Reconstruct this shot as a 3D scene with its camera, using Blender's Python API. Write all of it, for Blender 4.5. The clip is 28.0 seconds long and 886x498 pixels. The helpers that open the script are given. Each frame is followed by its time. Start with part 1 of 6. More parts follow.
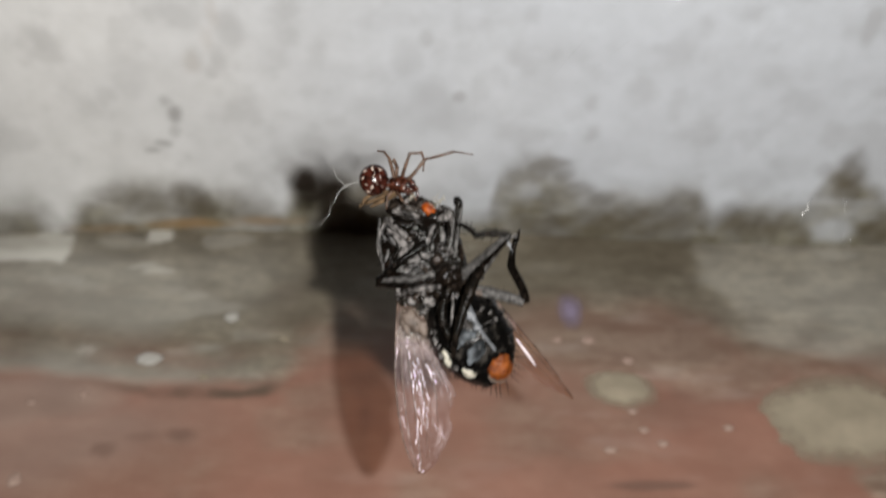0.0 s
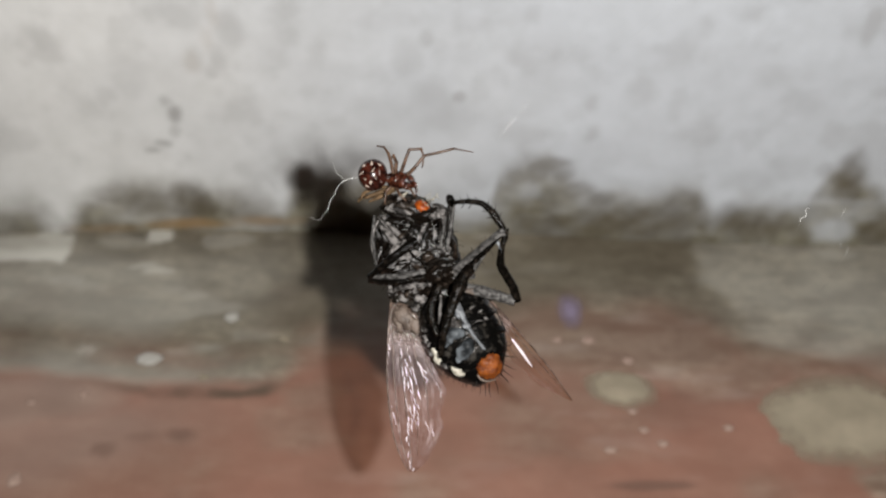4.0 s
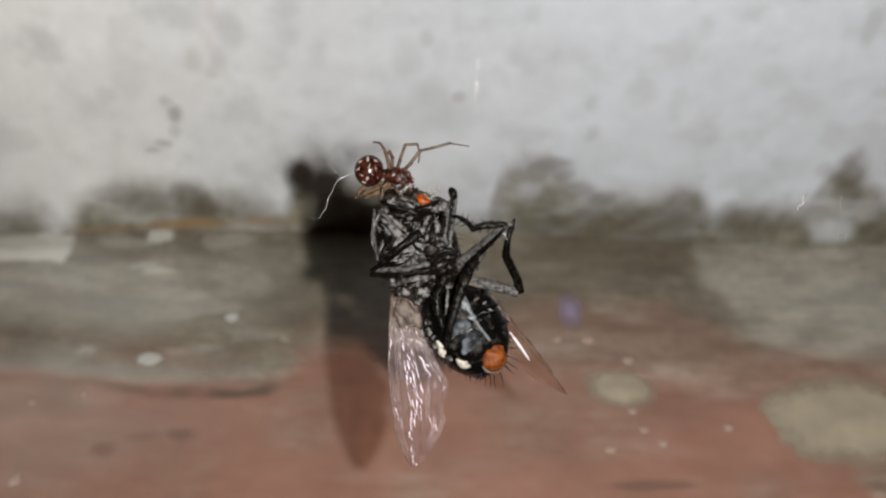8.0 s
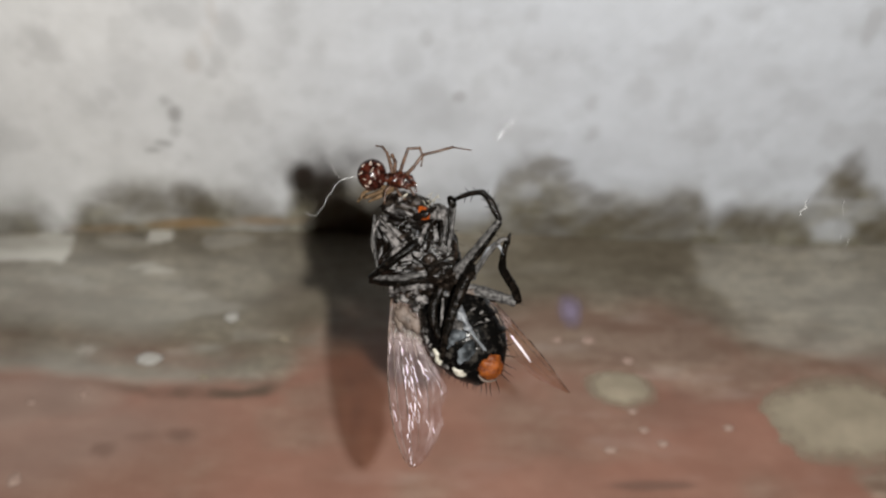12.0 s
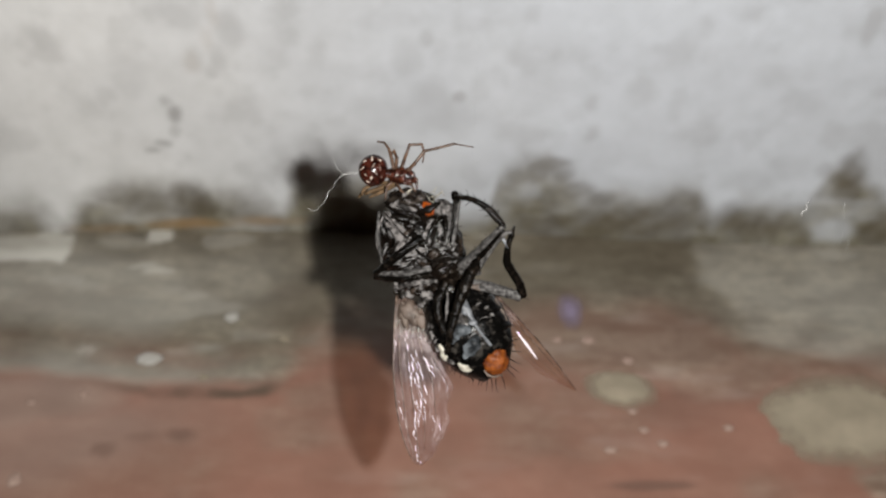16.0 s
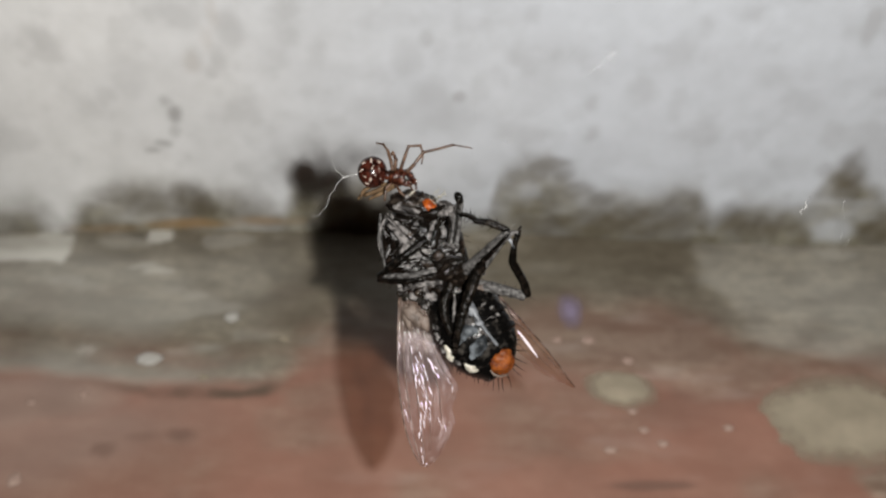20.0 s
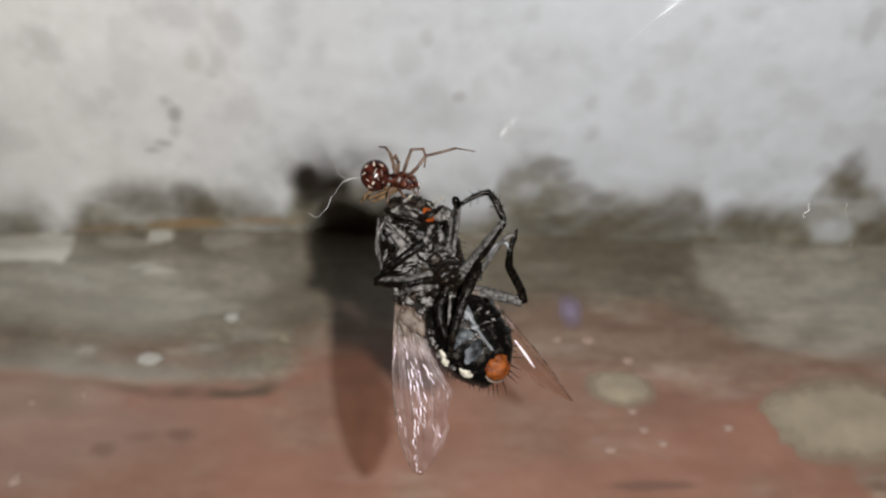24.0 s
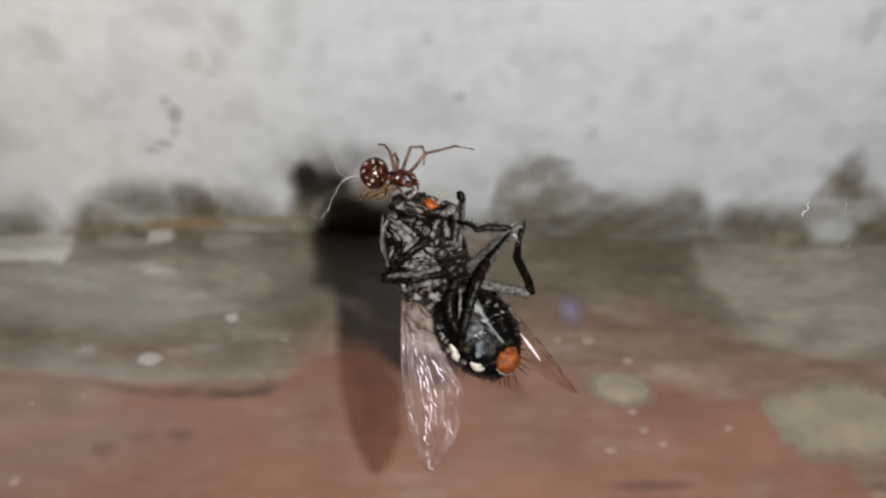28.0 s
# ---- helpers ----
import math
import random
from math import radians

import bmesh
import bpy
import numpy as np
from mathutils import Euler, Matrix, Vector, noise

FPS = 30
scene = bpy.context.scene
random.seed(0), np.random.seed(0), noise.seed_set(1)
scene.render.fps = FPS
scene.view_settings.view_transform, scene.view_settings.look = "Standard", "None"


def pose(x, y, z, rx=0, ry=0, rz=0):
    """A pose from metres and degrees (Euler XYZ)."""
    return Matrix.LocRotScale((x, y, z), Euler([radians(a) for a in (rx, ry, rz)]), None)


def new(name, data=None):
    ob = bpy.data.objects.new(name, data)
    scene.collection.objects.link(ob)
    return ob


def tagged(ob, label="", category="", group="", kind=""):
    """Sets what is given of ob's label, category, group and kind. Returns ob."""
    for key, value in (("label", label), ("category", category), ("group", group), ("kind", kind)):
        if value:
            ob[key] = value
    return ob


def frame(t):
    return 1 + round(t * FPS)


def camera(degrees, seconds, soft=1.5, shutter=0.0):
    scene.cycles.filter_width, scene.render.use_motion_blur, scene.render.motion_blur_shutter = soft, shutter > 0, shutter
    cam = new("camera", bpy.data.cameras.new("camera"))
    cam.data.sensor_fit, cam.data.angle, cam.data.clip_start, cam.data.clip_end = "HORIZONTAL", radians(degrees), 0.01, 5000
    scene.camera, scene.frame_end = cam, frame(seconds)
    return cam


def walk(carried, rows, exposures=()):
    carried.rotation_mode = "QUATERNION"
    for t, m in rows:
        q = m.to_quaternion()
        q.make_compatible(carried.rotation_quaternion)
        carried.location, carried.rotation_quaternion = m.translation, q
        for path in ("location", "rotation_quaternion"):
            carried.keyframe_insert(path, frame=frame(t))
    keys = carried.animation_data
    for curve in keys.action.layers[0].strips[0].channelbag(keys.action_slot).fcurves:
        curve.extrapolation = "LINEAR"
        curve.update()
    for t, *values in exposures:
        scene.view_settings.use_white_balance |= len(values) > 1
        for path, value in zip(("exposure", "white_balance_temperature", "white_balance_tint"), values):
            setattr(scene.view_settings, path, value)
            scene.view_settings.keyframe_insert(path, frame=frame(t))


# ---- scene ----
MM = 0.001
TILT, EYE = 42.0, (0.0, -0.10830, 0.09491)
VIEW = pose(*EYE, 90 - TILT, 0, 0)

cam = camera(40, 28.0, 2.3, 0.5)
cam.data.dof.use_dof = True
cam.data.dof.focus_distance = 0.0705
cam.data.dof.aperture_fstop = 62.0
walk(cam, [(0.0, VIEW), (28.0, VIEW)])

# ---- light: the phone's small lamp just beside the lens, and weak open shade ----
world = bpy.data.worlds.new("sky")
scene.world = world
world.use_nodes = True
sky = world.node_tree.nodes.new("ShaderNodeTexSky")
sky.sky_type, sky.sun_disc = "NISHITA", False
sky.sun_elevation, sky.sun_rotation = radians(38), radians(120)
warm = world.node_tree.nodes.new("ShaderNodeMix")
warm.data_type, warm.blend_type = "RGBA", "MULTIPLY"
warm.inputs[0].default_value, warm.inputs[7].default_value = 1.0, (1.0, 0.27, 0.045, 1)
world.node_tree.links.new(sky.outputs[0], warm.inputs[6])
world.node_tree.links.new(warm.outputs[2], world.node_tree.nodes["Background"].inputs[0])
world.node_tree.nodes["Background"].inputs[1].default_value = 0.0021

lamp_data = bpy.data.lights.new("phone_lamp", "SPOT")
lamp_data.energy, lamp_data.shadow_soft_size, lamp_data.color = 1.03, 0.0009, (1.0, 0.983, 0.945)
lamp_data.spot_size, lamp_data.spot_blend = radians(90), 0.62
lamp = new("phone_lamp", lamp_data)
lamp.matrix_world = VIEW @ pose(0.0082, 0.0004, 0.0, 0, 2, 0)
scene.view_settings.exposure = 0.0

# ---- materials ----
def material(name):
    m = bpy.data.materials.new(name)
    m.use_nodes = True
    t = m.node_tree
    return m, t, t.nodes["Principled BSDF"]


def node(t, kind, **values):
    n = t.nodes.new(kind)
    for k, v in values.items():
        n.inputs[k].default_value = v
    return n


def noise_node(t, scale, detail=4.0, rough=0.55, vector=None):
    n = node(t, "ShaderNodeTexNoise", Scale=scale, Detail=detail, Roughness=rough)
    t.links.new(vector or t.nodes.new("ShaderNodeTexCoord").outputs["Object"], n.inputs["Vector"])
    return n.outputs["Fac"]


def ramp(t, fac, low, high, c0, c1):
    r = t.nodes.new("ShaderNodeValToRGB")
    r.color_ramp.elements[0].position, r.color_ramp.elements[1].position = low, high
    r.color_ramp.elements[0].color, r.color_ramp.elements[1].color = (*c0, 1), (*c1, 1)
    t.links.new(fac, r.inputs[0])
    return r.outputs[0]


def mix(t, fac, a, b, mode="MIX"):
    n = t.nodes.new("ShaderNodeMix")
    n.data_type, n.blend_type = "RGBA", mode
    for sock, v in ((n.inputs[0], fac), (n.inputs[6], a), (n.inputs[7], b)):
        if isinstance(v, (int, float)):
            sock.default_value = v
        elif isinstance(v, tuple):
            sock.default_value = (*v, 1)
        else:
            t.links.new(v, sock)
    return n.outputs[2]


def bump(t, bsdf, height, strength, distance):
    b = node(t, "ShaderNodeBump", Strength=strength, Distance=distance)
    t.links.new(height, b.inputs["Height"])
    t.links.new(b.outputs[0], bsdf.inputs["Normal"])


def stretched(t, lean, stretch):
    """Object coordinates drawn out along the way that leans so many degrees below x, for streaks."""
    turn, pull = t.nodes.new("ShaderNodeMapping"), t.nodes.new("ShaderNodeMapping")
    turn.inputs["Rotation"].default_value = (0, 0, radians(lean))
    pull.inputs["Scale"].default_value = (stretch, 1, 1)
    t.links.new(t.nodes.new("ShaderNodeTexCoord").outputs["Object"], turn.inputs["Vector"])
    t.links.new(turn.outputs[0], pull.inputs["Vector"])
    return pull.outputs[0]


def mottled(name, dark, light, scale, low, high, rough=0.5, bump_mm=0.05, detail=5.0, fine=None, shine=0.3, streak=None):
    m, t, b = material(name)
    n = noise_node(t, scale, detail, 0.55, stretched(t, *streak) if streak else None)
    col = ramp(t, n, low, high, dark, light)
    if fine:
        col = mix(t, 1.0, col, ramp(t, noise_node(t, fine, 3.0), 0.35, 0.6, (0.35, 0.35, 0.35), (1, 1, 1)), "MULTIPLY")
    t.links.new(col, b.inputs["Base Color"])
    b.inputs["Roughness"].default_value = rough
    b.inputs["Specular IOR Level"].default_value = shine
    bump(t, b, n, 0.8, bump_mm * MM)
    return m


def attribute(t, name):
    a = t.nodes.new("ShaderNodeAttribute")
    a.attribute_name = name
    return a.outputs["Fac"]


# painted plaster: white paint, grey blotches, olive grime and a rusty streak at the foot
M_WALL, t, b = material("white_painted_plaster")
col = ramp(t, noise_node(t, 90, 5), 0.3, 0.7, (0.448, 0.448, 0.443), (0.522, 0.522, 0.518))
# uneven light put into the paint: paler at left, bluer and darker at right
col = mix(t, attribute(t, "cool_light"), col, (0.375, 0.3952, 0.4275))
col = mix(t, 1.0, col, ramp(t, noise_node(t, 420, 6, 0.65), 0.3, 0.7, (0.94, 0.94, 0.93), (1.04, 1.04, 1.04)), "MULTIPLY")
col = mix(t, attribute(t, "blotch"), col, (0.1688, 0.1631, 0.1575))
col = mix(t, attribute(t, "grime"), col, ramp(t, noise_node(t, 420, 6), 0.28, 0.72, (0.066, 0.057, 0.037), (0.158, 0.143, 0.098)))
# soot, and the brown shade behind spider and fly put into the colour
col = mix(t, attribute(t, "soot_and_shade"), col, (0.049, 0.0375, 0.0225))
col = mix(t, attribute(t, "rust"), col, (0.1856, 0.1069, 0.03938))
t.links.new(col, b.inputs["Base Color"])
b.inputs["Roughness"].default_value = 0.75
bump(t, b, noise_node(t, 900, 4), 0.25, 0.15 * MM)

# red oxide floor with grey cement smeared over it
M_FLOOR, t, b = material("red_oxide_floor")
col = ramp(t, noise_node(t, 120, 5), 0.3, 0.7, (0.1485, 0.063, 0.04125), (0.1965, 0.08775, 0.06))
cement = ramp(t, noise_node(t, 150, 6), 0.3, 0.7, (0.097, 0.083, 0.0605), (0.180, 0.159, 0.121))
cement = mix(t, 1.0, cement, ramp(t, noise_node(t, 800, 4), 0.3, 0.7, (0.80, 0.80, 0.80), (1.16, 1.16, 1.16)), "MULTIPLY")
cement = mix(t, 1.0, cement, ramp(t, noise_node(t, 520, 6, 0.62, stretched(t, 4, 0.32)), 0.34, 0.66, (0.72, 0.71, 0.70), (1.27, 1.27, 1.27)), "MULTIPLY")
# damp, and the fly's brown shade put into the cement's colour
cement = mix(t, attribute(t, "damp_and_shade"), cement, (0.056, 0.0425, 0.0255))
cement = mix(t, attribute(t, "lime"), cement, (0.445, 0.432, 0.392))
col = mix(t, attribute(t, "cement"), col, cement)
col = mix(t, attribute(t, "wear"), col, (0.072, 0.038, 0.026))
col = mix(t, attribute(t, "crack"), col, (0.050, 0.034, 0.021))
t.links.new(col, b.inputs["Base Color"])
b.inputs["Roughness"].default_value = 0.6
bump(t, b, noise_node(t, 700, 4), 0.4, 0.12 * MM)

M_SPLASH = mottled("dried_cement", (0.178, 0.150, 0.108), (0.262, 0.223, 0.163), 260, 0.3, 0.7, 0.8, 0.06)


def soft_rim(m, start):
    """Lets a dried splash thin out unevenly towards its rim."""
    t = m.node_tree
    add = node(t, "ShaderNodeMath")
    t.links.new(attribute(t, "rim"), add.inputs[0])
    scaled = node(t, "ShaderNodeMath")
    scaled.operation = "MULTIPLY_ADD"
    scaled.inputs[1].default_value, scaled.inputs[2].default_value = 0.32, -0.16
    t.links.new(noise_node(t, 900, 4), scaled.inputs[0])
    t.links.new(scaled.outputs[0], add.inputs[1])
    r = t.nodes.new("ShaderNodeMapRange")
    r.inputs["From Min"].default_value, r.inputs["From Max"].default_value = start, 1.0
    r.inputs["To Min"].default_value, r.inputs["To Max"].default_value = 0.92, 0.0
    t.links.new(add.outputs[0], r.inputs["Value"])
    t.links.new(r.outputs[0], t.nodes["Principled BSDF"].inputs["Alpha"])
    return m


M_FLECK = mottled("pale_fleck", (0.215, 0.145, 0.116), (0.315, 0.228, 0.188), 600, 0.35, 0.68, 0.8, 0.05)
M_LIME = mottled("dried_lime_paint", (0.2812, 0.2671, 0.2419), (0.3712, 0.36, 0.3319), 500, 0.3, 0.7, 0.7, 0.05)
M_LILAC = mottled("lilac_glint", (0.150, 0.120, 0.172), (0.225, 0.185, 0.262), 900, 0.3, 0.7, 0.8, 0.02)

for m, rim in ((M_SPLASH, 0.52), (M_FLECK, 0.62), (M_LIME, 0.62), (M_LILAC, 0.08)):
    soft_rim(m, rim)

M_THORAX = mottled("dusted_black_cuticle", (0.0020, 0.0014, 0.0010), (0.020, 0.0145, 0.011), 1700, 0.54, 0.70, 0.24, 0.25, 9.0, None, 0.10, (-38, 0.5))
M_PLATE = mottled("grey_dusted_plate", (0.0040, 0.0031, 0.0026), (0.076, 0.070, 0.067), 2300, 0.42, 0.57, 0.6, 0.30, 9.0, None, 0.14, (30, 0.85))
M_HEAD = mottled("dark_brown_head", (0.00245, 0.00175, 0.0014), (0.018, 0.014, 0.011), 2400, 0.48, 0.66, 0.26, 0.16, 8.0, None, 0.10)
M_BLACK = mottled("black_cuticle", (0.0012, 0.0010, 0.0008), (0.006, 0.0047, 0.0038), 2500, 0.4, 0.75, 0.22, 0.12, 6.0, None, 0.07)
M_LEG = mottled("black_hairy_leg", (0.0011, 0.0009, 0.0007), (0.0085, 0.0062, 0.0046), 2600, 0.50, 0.78, 0.24, 0.16, 6.0, None, 0.05)
M_GREYLEG = mottled("grey_dusted_leg", (0.0045, 0.0039, 0.0035), (0.056, 0.053, 0.051), 4200, 0.38, 0.64, 0.55, 0.14, 8.0, None, 0.12)
M_ABDOMEN = mottled("glossy_black_abdomen", (0.00096, 0.00088, 0.0008), (0.017, 0.015, 0.013), 1700, 0.54, 0.70, 0.22, 0.10, 7.0, None, 0.10)
M_STERNITE = mottled("blue_grey_plate", (0.0045, 0.0052, 0.0058), (0.062, 0.068, 0.074), 900, 0.40, 0.62, 0.55, 0.10, 7.0, None, 0.10)
M_SEAM = mottled("grey_white_seam", (0.0176, 0.0188, 0.0208), (0.0748, 0.0774, 0.0824), 2200, 0.36, 0.62, 0.45, 0.10, 7.0, None, 0.2)
M_ORANGE = mottled("orange_tail_tip", (0.0276, 0.00551, 0.00118), (0.0877, 0.0229, 0.00337), 2600, 0.36, 0.62, 0.5, 0.16, 8.0, None, 0.12)
M_EYE = mottled("orange_red_eye", (0.050, 0.0075, 0.001), (0.15, 0.032, 0.0032), 4500, 0.35, 0.7, 0.4, 0.05, 5.0, None, 0.12)
M_PALE = mottled("pale_crust", (0.084, 0.075, 0.057), (0.184, 0.171, 0.143), 3000, 0.35, 0.65, 0.6, 0.04)
M_DUST = mottled("grey_white_dust", (0.018, 0.017, 0.0165), (0.125, 0.121, 0.120), 3000, 0.36, 0.62, 0.4, 0.05, 6.0, None, 0.3)
M_SQUAMA = mottled("beige_membrane", (0.0252, 0.0181, 0.0142), (0.061, 0.0461, 0.0373), 1300, 0.34, 0.62, 0.6, 0.08, 6.0, None, 0.15)
M_DARKVEIN = mottled("brown_wing_vein", (0.020, 0.012, 0.0085), (0.090, 0.062, 0.050), 2600, 0.42, 0.66, 0.4, 0.05, 5.0, None, 0.2)
M_SPIDER = mottled("dark_red_brown_abdomen", (0.0036, 0.0012, 0.0009), (0.025, 0.0062, 0.0038), 2600, 0.38, 0.68, 0.2, 0.04, 6.0, None, 0.14)
M_SPOT = mottled("cream_spot", (0.0735, 0.0525, 0.042), (0.176, 0.141, 0.117), 5000, 0.35, 0.65, 0.35, 0.01)
M_DIMSPOT = mottled("dull_brown_spot", (0.030, 0.016, 0.012), (0.085, 0.055, 0.043), 4000, 0.35, 0.65, 0.35, 0.02)
M_AMBER = mottled("amber_spider_leg", (0.0132, 0.0072, 0.0048), (0.0551, 0.0326, 0.0214), 2500, 0.35, 0.68, 0.4, 0.02, 5.0, None, 0.12)
M_CARAPACE = mottled("red_brown_carapace", (0.0035, 0.001, 0.0006), (0.036, 0.0098, 0.0045), 2600, 0.42, 0.66, 0.22, 0.10, 8.0, None, 0.3)
M_TAN = mottled("tan_spider_leg", (0.027, 0.0162, 0.0081), (0.0675, 0.0427, 0.0234), 2500, 0.35, 0.7, 0.5, 0.01, 5.0, None, 0.1)
# pale, glossy stand-in for glints on the wings
M_GLINT, t, b = material("pale_glint_strand")
b.inputs["Base Color"].default_value = (0.35, 0.30, 0.315, 1)
b.inputs["Roughness"].default_value = 0.22
b.inputs["Thin Film Thickness"].default_value, b.inputs["Thin Film IOR"].default_value = 460, 1.5
b.inputs["Specular IOR Level"].default_value = 1.0
M_THREAD, t, b = material("single_silk_thread")
shine = node(t, "ShaderNodeBsdfAnisotropic", Roughness=0.10)
shine.inputs["Color"].default_value = (0.8, 0.82, 0.84, 1)
through_it = t.nodes.new("ShaderNodeMixShader")
through_it.inputs[0].default_value = 0.034
t.links.new(t.nodes.new("ShaderNodeBsdfTransparent").outputs[0], through_it.inputs[1])
t.links.new(shine.outputs[0], through_it.inputs[2])
t.links.new(through_it.outputs[0], t.nodes["Material Output"].inputs[0])
M_SILK, t, b = material("silk")
b.inputs["Base Color"].default_value = (0.22, 0.217, 0.21, 1)
b.inputs["Roughness"].default_value = 0.25


def membrane(name, clear, glint_streaks, lean, let_through=1.0):
    """Thin clear wing skin; paler, glossier streaks run out from its root and stand in for glints."""
    m, t, b = material(name)
    lines = t.nodes.new("ShaderNodeCombineXYZ")
    for k, (key, times) in enumerate((("across", 11.0), ("along", lean))):
        grow = node(t, "ShaderNodeMath")
        grow.operation = "MULTIPLY"
        grow.inputs[1].default_value = times
        t.links.new(attribute(t, key), grow.inputs[0])
        t.links.new(grow.outputs[0], lines.inputs[k])
    n = noise_node(t, 1.0, 5, 0.72, lines.outputs[0])
    root = t.nodes.new("ShaderNodeMapRange")
    root.inputs["From Min"].default_value, root.inputs["From Max"].default_value = 0.14, 0.27
    root.inputs["To Min"].default_value, root.inputs["To Max"].default_value = 1.0, 0.0
    t.links.new(attribute(t, "along"), root.inputs["Value"])
    pale = ramp(t, noise_node(t, 1200, 3), 0.3, 0.7, (0.25, 0.185, 0.19), (0.37, 0.30, 0.305))
    t.links.new(mix(t, root.outputs[0], pale, (0.045, 0.030, 0.023)), b.inputs["Base Color"])
    b.inputs["Roughness"].default_value = 0.2
    b.inputs["Specular IOR Level"].default_value = 0.6
    bump(t, b, n, 1.0, 0.25 * MM)
    see = t.nodes.new("ShaderNodeBsdfTransparent")
    see.inputs[0].default_value = (0.64 * let_through, 0.49 * let_through, 0.37 * let_through, 1)
    m1 = t.nodes.new("ShaderNodeMixShader")
    r = t.nodes.new("ShaderNodeMapRange")
    r.inputs["From Min"].default_value, r.inputs["From Max"].default_value = 0.52, 0.66
    r.inputs["To Min"].default_value, r.inputs["To Max"].default_value = 1 - clear, glint_streaks
    t.links.new(n, r.inputs["Value"])
    thick = t.nodes.new("ShaderNodeMath")
    thick.operation = "MAXIMUM"
    t.links.new(r.outputs[0], thick.inputs[0])
    t.links.new(root.outputs[0], thick.inputs[1])
    t.links.new(thick.outputs[0], m1.inputs[0])
    t.links.new(see.outputs[0], m1.inputs[1])
    t.links.new(b.outputs[0], m1.inputs[2])
    t.links.new(m1.outputs[0], t.nodes["Material Output"].inputs[0])
    return m


M_WING = membrane("wing_membrane", 0.88, 0.42, 5.0)
M_CLEARWING = membrane("clear_wing_membrane", 0.95, 0.16, 2.0, 1.15)

# ---- mesh helpers (thing space in millimetres) ----
def finish(name, verts, faces, mat, parent=None, label="", smooth=True):
    me = bpy.data.meshes.new(name)
    me.from_pydata([tuple(c * MM for c in v) for v in verts], [], faces)
    if smooth:
        me.polygons.foreach_set("use_smooth", [True] * len(faces))
    me.materials.append(mat)
    me.update()
    ob = new(name, me)
    ob.parent = parent
    return tagged(ob, label)


def spline(points, steps):
    pts = [Vector(p) for p in points]
    pts = [pts[0] * 2 - pts[1]] + pts + [pts[-1] * 2 - pts[-2]]
    out = []
    for i in range(1, len(pts) - 2):
        a, b_, c, d = pts[i - 1:i + 3]
        for k in range(steps):
            u = k / steps
            out.append(0.5 * (2 * b_ + (c - a) * u + (2 * a - 5 * b_ + 4 * c - d) * u * u + (3 * b_ - a - 3 * c + d) * u ** 3))
    return out + [pts[-2]]


def tube_data(points, radii, sides=10, steps=5, rough=0.0, verts=None, faces=None):
    """A tapered, smoothly bent tube through the points, closed at both ends."""
    verts, faces = ([], []) if verts is None else (verts, faces)
    line = spline(points, steps) if steps > 1 else [Vector(p) for p in points]
    n, base = len(line), len(verts)
    side = None
    for i, p in enumerate(line):
        d = (line[min(i + 1, n - 1)] - line[max(i - 1, 0)]).normalized()
        side = d.orthogonal().normalized() if side is None else (side - d * side.dot(d)).normalized()
        up = d.cross(side)
        f = i / (n - 1) * (len(radii) - 1)
        k = min(int(f), len(radii) - 2)
        r = radii[k] + (radii[k + 1] - radii[k]) * (f - k)
        for s in range(sides):
            a = 2 * math.pi * s / sides
            rr = r * (1 + rough * noise.noise(p * 4 + Vector((a, 0, 3))))
            verts.append(p + (side * math.cos(a) + up * math.sin(a)) * rr)
    for i in range(n - 1):
        for s in range(sides):
            a, b_ = base + i * sides + s, base + i * sides + (s + 1) % sides
            faces.append((a, b_, b_ + sides, a + sides))
    verts += [line[0], line[-1]]
    for s in range(sides):
        faces.append((len(verts) - 2, base + (s + 1) % sides, base + s))
        e = base + (n - 1) * sides
        faces.append((len(verts) - 1, e + s, e + (s + 1) % sides))
    return verts, faces


def tube(name, points, radii, mat, parent, label="", sides=10, steps=5, rough=0.12):
    v, f = tube_data(points, radii, sides, steps, rough)
    return finish(name, v, f, mat, parent, label)


def blob(name, centre, radii, mat, parent, label="", turn=(0, 0, 0), lumps=0.0, freq=1.0, level=3):
    """A rounded body with uneven, lumpy skin."""
    bm = bmesh.new()
    bmesh.ops.create_icosphere(bm, subdivisions=level, radius=1.0)
    r, c = Euler([radians(a) for a in turn]).to_matrix(), Vector(centre)
    for v in bm.verts:
        p = r @ Vector((v.co.x * radii[0], v.co.y * radii[1], v.co.z * radii[2]))
        k = 1 + lumps * (noise.noise((p + c) * freq) + 0.5 * noise.noise((p + c) * freq * 2.3))
        v.co = (c + p * k) * MM
    me = bpy.data.meshes.new(name)
    bm.to_mesh(me)
    bm.free()
    me.polygons.foreach_set("use_smooth", [True] * len(me.polygons))
    me.materials.append(mat)
    ob = new(name, me)
    ob.parent = parent
    return tagged(ob, label)


def bristles(name, roots, parent, mat, label=""):
    """Fine tapering hairs: (foot, tip, thickness) each."""
    v, f = [], []
    for foot, tip, r in roots:
        foot, tip = Vector(foot), Vector(tip)
        mid = (foot + tip) / 2 + Vector((random.uniform(-1, 1), random.uniform(-1, 1), 0)) * (tip - foot).length * 0.07
        tube_data([foot, mid, tip], [r, r * 0.7, r * 0.2], 4, 2, 0, v, f)
    return finish(name, v, f, mat, parent, label)


# ---- setting: wall and floor ----
def smooth(a, b_, x):
    u = np.clip((x - a) / (b_ - a), 0, 1)
    return u * u * (3 - 2 * u)


